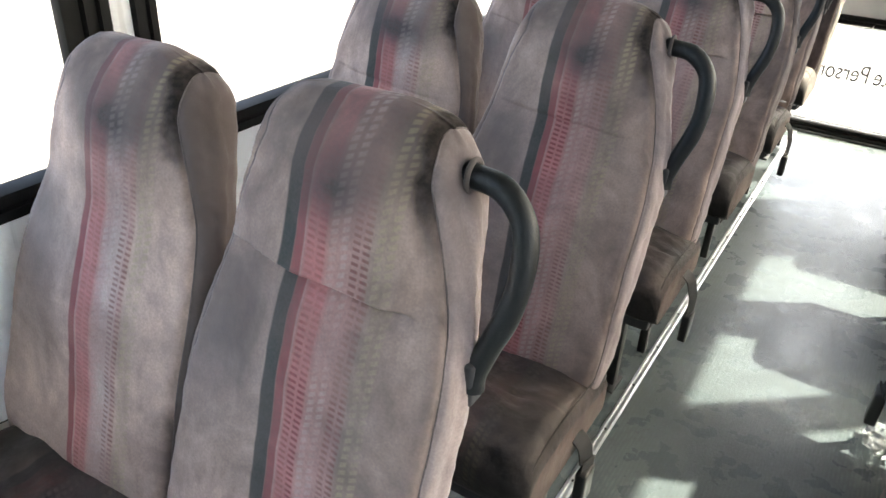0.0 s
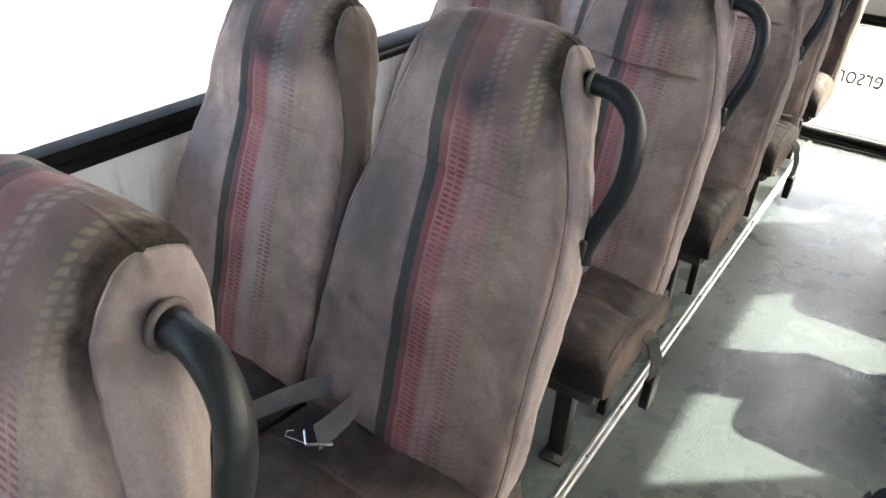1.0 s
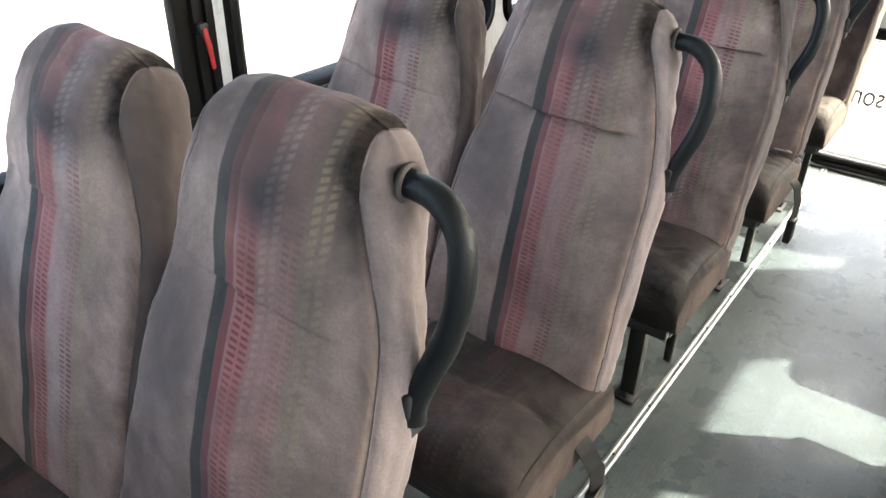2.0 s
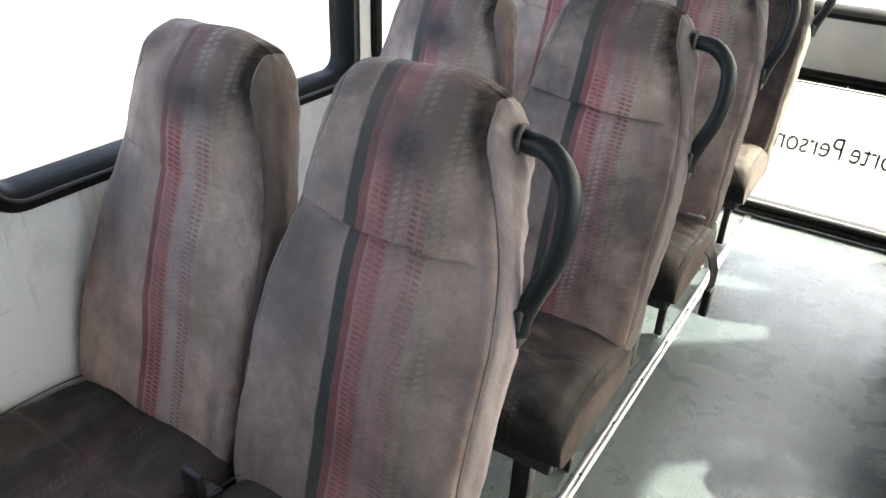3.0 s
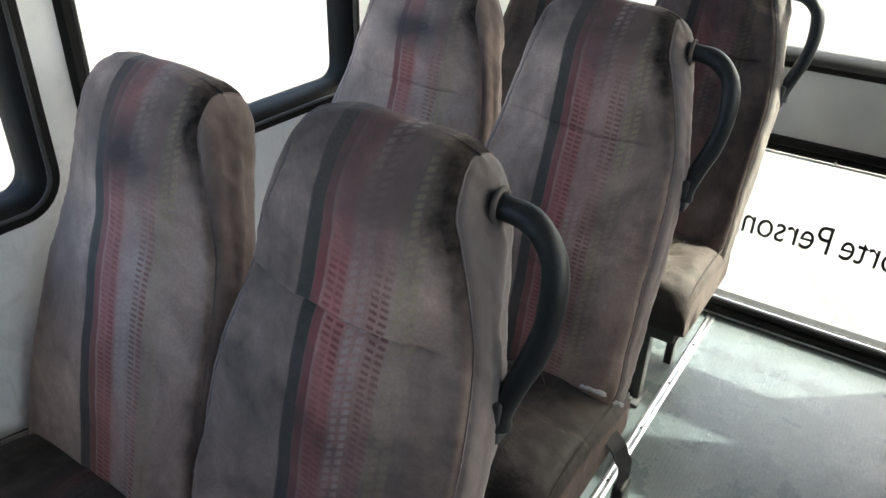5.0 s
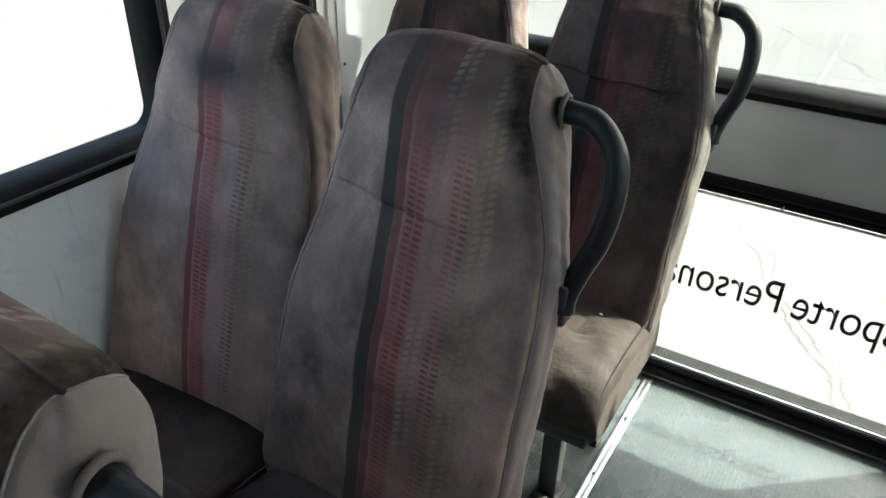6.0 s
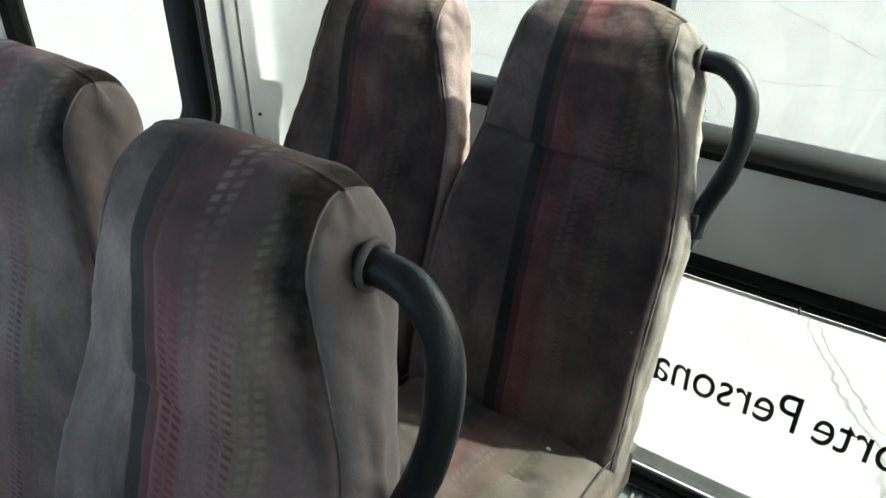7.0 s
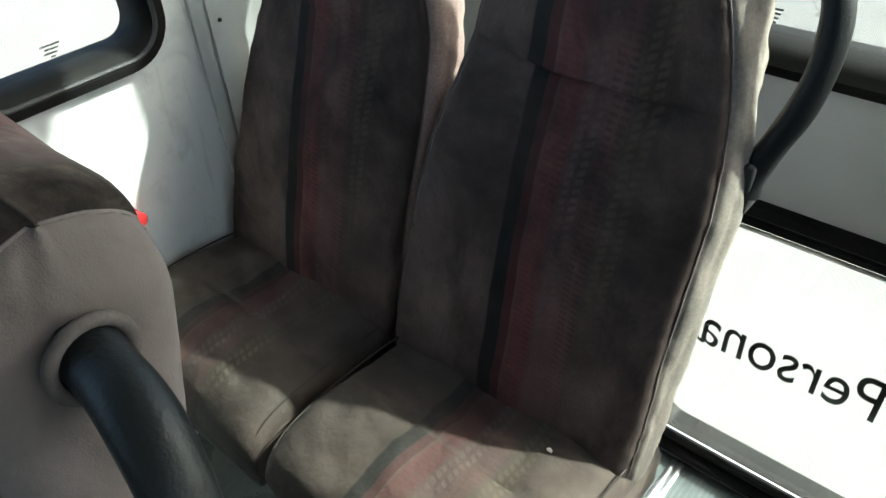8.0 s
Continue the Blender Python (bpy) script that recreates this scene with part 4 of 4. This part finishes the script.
def foot_plate_mesh():
    bm = bmesh.new()
    box(bm, (0.054, -0.072, 0.836), (0.069, -0.038, 0.900), 0.005, 3)
    return to_mesh("lower_mount", bm, SHELL)


HW = 0.218
AISLE_X, WINDOW_X = -0.166, -0.622
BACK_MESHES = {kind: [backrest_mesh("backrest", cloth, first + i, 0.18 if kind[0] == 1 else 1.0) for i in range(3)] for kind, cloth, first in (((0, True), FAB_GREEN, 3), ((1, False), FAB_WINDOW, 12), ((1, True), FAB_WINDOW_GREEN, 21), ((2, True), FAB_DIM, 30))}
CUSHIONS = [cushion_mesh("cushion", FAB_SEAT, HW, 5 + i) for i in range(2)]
CUSHION_SEAMS = [cushion_seam(HW, -1), cushion_seam(HW, 1)]
HANDLE_M, COLLAR_M, MOUNT_M = handle_mesh(), collar_mesh(), foot_plate_mesh()


def leg_mesh(x, y, w, d):
    bm = bmesh.new()
    box(bm, (x - w / 2, y - d / 2, 0.010), (x + w / 2, y + d / 2, 0.335), 0.004)
    return to_mesh("leg", bm, BLACK_STEEL)


def plate_mesh(x, y):
    bm = bmesh.new()
    box(bm, (x - 0.032, y - 0.048, 0.0), (x + 0.032, y + 0.040, 0.012), 0.003)
    box(bm, (x - 0.010, y - 0.044, 0.010), (x + 0.010, y - 0.026, 0.022), 0.004)
    return to_mesh("foot", bm, GREY_RUBBER)


def frame_mesh():
    bm = bmesh.new()
    for y in (-0.42, -0.20):
        box(bm, (-0.83, y - 0.018, 0.318), (0.045, y + 0.018, 0.352), 0.004)
    for x in (-0.82, -0.42, 0.028):
        box(bm, (x - 0.014, -0.49, 0.322), (x + 0.014, -0.10, 0.350), 0.004)
    return to_mesh("seat_frame", bm, BLACK_STEEL)


def pan_mesh():
    """The black underside tray of the aisle cushion with its turned-up lip."""
    bm = bmesh.new()
    box(bm, (-0.205, -0.515, 0.316), (0.205, -0.14, 0.340), 0.008)
    box(bm, (-0.200, -0.530, 0.312), (0.200, -0.500, 0.350), 0.010)
    return to_mesh("cushion_tray", bm, SHELL)


LEG_A, LEG_B = leg_mesh(-0.075, -0.40, 0.046, 0.040), leg_mesh(-0.040, -0.20, 0.026, 0.026)
LEG_C = leg_mesh(-0.800, -0.36, 0.040, 0.040)
PLATE_A, PLATE_C = plate_mesh(-0.075, -0.40), plate_mesh(-0.800, -0.36)
FRAME_M, TRAY_M = frame_mesh(), pan_mesh()


def hinge_mesh():
    bm = bmesh.new()
    box(bm, (0.034, -0.180, 0.345), (0.046, -0.135, 0.425), 0.004)
    return to_mesh("hinge_plate", bm, SHELL)


HINGE_M = hinge_mesh()


def recovered(mesh, cloth):
    """The same part in another cloth."""
    m = mesh.copy()
    m.materials[0] = cloth
    return m


def mount(name, mesh, parent, x=0.0, label=""):
    ob = part(name, mesh, None, parent, label)
    ob.location.x = x
    return ob


# how far each row's backs and handles sit off their place: the rows are bolted and reclined unevenly
BACK_SHIFT = [(-0.008, -0.010, 0.0), (0.003, -0.014, 0.005), (-0.012, 0.006, -0.012), (0.0, 0.021, -0.030), (-0.008, -0.005, -0.010), (0.003, -0.022, -0.020)]


def double_seat(y, mirror, green_aisle, green_window, row, label):
    seat = thing("double_bus_seat", 0.0, y, 0.0, label, "bus seat", "rows of bus seats")
    for i, (x, green) in enumerate(((AISLE_X, green_aisle), (WINDOW_X, green_window))):
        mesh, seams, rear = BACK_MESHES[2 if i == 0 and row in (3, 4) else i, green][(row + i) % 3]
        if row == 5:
            mesh = recovered(mesh, FAB_SHADED_WINDOW if i else FAB_SHADED)
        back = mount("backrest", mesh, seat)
        back.location = Vector(BACK_SHIFT[row]) + Vector((x, 0.0, 0.0))
        if i == 1:
            # the window seats lean over a little more
            back.location += Vector((-0.012, 0.002, -0.014))
            back.rotation_euler.y = 0.036
            if row == 4:
                # a loose back, tipped rearward and twisted on its bolts
                back.location += Vector((-0.010, 0.042, 0.009))
                back.rotation_euler.z = 0.06
        for m in seams:
            mount("seam", m, back)
        mount("back_shell", rear, back, 0.0, "added dark backing, unseen, that cuts bounce light")
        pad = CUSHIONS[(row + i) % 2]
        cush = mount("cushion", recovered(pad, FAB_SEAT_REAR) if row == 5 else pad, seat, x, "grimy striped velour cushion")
        for m in CUSHION_SEAMS:
            mount("seam", m, cush)
        mount("cushion_tray", TRAY_M, seat, x)
    grip = mount("grab_handle", HANDLE_M, seat, 0.0, "black vinyl-covered grab handle")
    grip.location = BACK_SHIFT[row]
    mount("collar", COLLAR_M, grip)
    mount("lower_mount", MOUNT_M, grip)
    mount("hinge_plate", HINGE_M, seat)
    mount("seat_frame", FRAME_M, seat, 0.0, "black steel seat frame")
    leg = mount("leg", LEG_A, seat)
    mount("foot", PLATE_A, leg)
    mount("leg", LEG_B, seat)
    leg = mount("leg", LEG_C, seat)
    mount("foot", PLATE_C, leg)
    if mirror:
        seat.location.x = 2 * MID
        seat.scale.x = -1
    return seat


GREEN = [(True, False), (True, True), (True, False), (True, True), (True, False), (True, True)]
seats = []
for row, (y, (ga, gw)) in enumerate(zip(ROWS_Y, GREEN)):
    words = "worn grey velour double bus seat with red, green and yellow stripes"
    if row == 5:
        words = "soiled velour double bus seat with painted shade, against the rear wall"
    seats.append(double_seat(y, False, ga, gw, row, words))
for row, y in enumerate(ROWS_Y):
    double_seat(y + 0.035, True, True, True, row, "worn grey velour double bus seat across the aisle")


# ---------------------------------------------------------------- belts
def hanging_belt(x, y, top, low, lean, mirror=False):
    """A buckle on a short strap that hangs down beside the cushion."""
    belt = thing("seat_belt", x, y, 0.0, "black seat belt buckle hanging beside the cushion", "seat belt", "hanging belt buckles")
    bm = bmesh.new()
    pts = [(-0.03, 0.0, top + 0.02), (-0.008, 0.0, top), (0.0, lean * 0.3, top - 0.04), (0.004, lean * 0.7, (top + low) / 2 + 0.04), (0.002, lean, low + 0.085)]
    ribbon(bm, smooth_path(pts, 14), (0.25, 1, 0), 0.044, 0.003)
    part("strap", bm, BLACK_WEBBING, belt)
    bm = bmesh.new()
    box(bm, (-0.012, lean - 0.028, low), (0.014, lean + 0.028, low + 0.092), 0.006, 3)
    part("buckle", bm, BLACK_PLASTIC, belt, "black plastic buckle")
    bm = bmesh.new()
    box(bm, (-0.007, lean - 0.018, low - 0.004), (0.009, lean + 0.018, low + 0.004), 0.003)
    part("button", bm, SHELL, belt)
    if mirror:
        belt.scale.x = -1
    return belt


hanging_belt(0.080, 0.43, 0.36, 0.20, 0.01)
hanging_belt(0.080, 1.20, 0.37, 0.14, 0.05)
hanging_belt(0.080, 2.71, 0.37, 0.14, 0.05)
hanging_belt(2 * MID - 0.076, 0.98, 0.40, 0.27, 0.02, True)
hanging_belt(2 * MID - 0.076, 1.75, 0.40, 0.27, 0.02, True)

# a lap belt thrown over the second seat, with its chrome tongue
lap = thing("lap_belt", AISLE_X, ROWS_Y[1], 0.0, "grey lap belt lying across the cushion with a chrome tongue", "seat belt")
bm = bmesh.new()
pts = [(-0.290, -0.430, 0.486), (-0.234, -0.365, 0.500), (-0.200, -0.309, 0.512), (-0.164, -0.255, 0.520), (-0.126, -0.216, 0.522), (-0.099, -0.218, 0.519), (-0.086, -0.250, 0.514), (-0.086, -0.295, 0.508), (-0.094, -0.335, 0.500)]
tilt = [Vector((0.10, 0.25, 1.0)).lerp(Vector((-0.55, 0.25, 0.8)), k / 29) for k in range(30)]
ribbon(bm, smooth_path(pts, 30), tilt, 0.044, 0.002)
part("strap", bm, WEBBING, lap)
bm = bmesh.new()
tube(bm, [(-0.106, -0.350, 0.487), (-0.068, -0.322, 0.489)], 0.004, 8)
tube(bm, [(-0.106, -0.350, 0.487), (-0.128, -0.330, 0.492)], 0.003, 8)
tube(bm, [(-0.110, -0.349, 0.488), (-0.148, -0.357, 0.487), (-0.154, -0.347, 0.490), (-0.143, -0.341, 0.491)], 0.0018, 6)
part("tongue", bm, STEEL, lap, "bright chrome tongue")

# ---------------------------------------------------------------- small fittings
bm = bmesh.new()
lever = thing("emergency_lever", LEFT + 0.012, 1.118, 1.012, "red plastic emergency window lever on the black post", "lever")
tube(bm, [(0.012, 0.0, 0.045), (0.016, 0.004, 0.01), (0.014, 0.010, -0.04)], [0.006, 0.007, 0.005], 8, 0.6)
part("grip", bm, RED_PLASTIC, lever)
bm = box(bmesh.new(), (-0.008, -0.010, 0.030), (0.014, 0.010, 0.055), 0.003)
part("pivot", bm, BLACK_PLASTIC, lever)

# red release knob on the wall beside the last window seat
knob = thing("release_knob", LEFT, 3.306, 0.585, "small red plastic release knob on the side wall", "knob")
bm = bmesh.new()
tube(bm, [(0.0, 0, 0), (0.010, 0, 0), (0.022, 0, 0), (0.030, 0, 0), (0.032, 0, 0)], [0.010, 0.010, 0.0145, 0.0145, 0.011], 16)
part("cap", bm, RED_PLASTIC, knob)
bm = tube(bmesh.new(), [(-0.0005, 0, 0), (0.005, 0, 0)], 0.0125, 16)
part("base", bm, RED_PLASTIC, knob)


def lumps(bm, centres, size, seed, squash=0.6):
    """Small irregular torn lumps."""
    rng = random.Random(seed)
    for c in centres:
        r = bmesh.ops.create_icosphere(bm, subdivisions=2, radius=size * rng.uniform(0.7, 1.2))
        ax = rng.uniform(0, 6)
        for v in r["verts"]:
            d = v.co.copy()
            k = 1 + 0.35 * math.sin(5 * d.x / size + ax) * math.cos(4 * d.y / size + ax) + 0.2 * noise.noise(d * 3 / size)
            v.co = Vector((d.x * k * 1.5, d.y * k, d.z * k * squash)) + Vector(c)
    return bm


# torn foam in the tuck of the fifth seat, and frayed threads
foam = thing("torn_foam", -0.03, 2.694, 0.004, "pale torn foam showing in the seat tuck", "foam")
part("foam", lumps(bmesh.new(), [(0.010, 0.017, 0.476), (0.022, 0.019, 0.476), (0.034, 0.021, 0.475), (0.046, 0.023, 0.474), (0.086, 0.016, 0.472)], 0.0066, 4), FOAM, foam)
bm = bmesh.new()
rng = random.Random(8)
for k in range(26):
    x0 = -0.150 + 0.075 * rng.random()
    a = Vector((x0, -0.004 + 0.012 * rng.random(), 0.478))
    b = a + Vector((rng.uniform(-0.012, 0.012), rng.uniform(-0.030, -0.006), rng.uniform(0.002, 0.012)))
    c = b + Vector((rng.uniform(-0.010, 0.010), rng.uniform(-0.015, 0.0), rng.uniform(-0.008, 0.0)))
    tube(bm, [a, b, c], 0.0007, 4)
part("threads", bm, simple("frayed grey-green thread", (0.14, 0.15, 0.13), 0.9), foam, "frayed threads along the tuck")

# buckle stuck between the cushions of the third seat
stuck = thing("seat_belt", -0.400, 1.215, 0.0, "black seat belt buckle standing between two cushions", "seat belt", "belt buckles")
bm = box(bmesh.new(), (-0.022, -0.030, 0.455), (0.022, -0.012, 0.515), 0.006, 3)
part("buckle", bm, BLACK_PLASTIC, stuck)
bm = ribbon(bmesh.new(), [(0, -0.021, 0.465), (0, -0.010, 0.450), (0, 0.02, 0.440)], (1, 0, 0), 0.038, 0.003)
part("strap", bm, WEBBING, stuck)

# paper scrap on the last aisle cushion
scrap = new("paper_scrap", to_mesh("paper_scrap", lumps(bmesh.new(), [(0, 0, 0)], 0.0028, 2), simple("white paper", (0.75, 0.74, 0.70), 0.8)))
scrap.location = (-0.050, 3.425, 0.473)
tagged(scrap, "tiny white paper scrap on the cushion", "litter")

# torn flap of cloth by the seam of the last aisle seat
bm = bmesh.new()
pts = smooth_path([(-0.024, -0.049, 1.118), (-0.017, -0.058, 1.098), (-0.010, -0.064, 1.078), (-0.004, -0.067, 1.060), (0.001, -0.068, 1.046)], 12)
tube(bm, pts, [0.002, 0.003, 0.005, 0.006, 0.007, 0.0075, 0.008, 0.008, 0.0075, 0.006, 0.004, 0.002], 12, 0.7)
part("torn_flap", bm, simple("dark torn cloth", (0.070, 0.060, 0.052), 0.9, scale=60, vary=0.6, relief=0.6, depth=0.004), seats[5], "dark torn pocket of cloth along the seam")

# crumpled clear wrapper on the floor by the seats across the aisle
g = Graph("clear plastic film")
film_mat = g.finish((0.9, 0.92, 0.92), 0.12, spec=0.8)
film_mat.node_tree.nodes["Principled BSDF"].inputs["Transmission Weight"].default_value = 0.85
bm = bmesh.new()
r = bmesh.ops.create_icosphere(bm, subdivisions=3, radius=0.05)
for v in r["verts"]:
    k = 1 + 0.45 * noise.noise(v.co * 45) + 0.3 * noise.noise(v.co * 110)
    v.co = Vector((v.co.x * k, v.co.y * k * 1.2, max(v.co.z * k * 0.7, -0.028)))
wrapper = new("plastic_wrapper", to_mesh("plastic_wrapper", bm, film_mat, False))
wrapper.location = (0.668, 1.27, 0.028)
tagged(wrapper, "crumpled clear plastic wrapper on the floor", "litter")
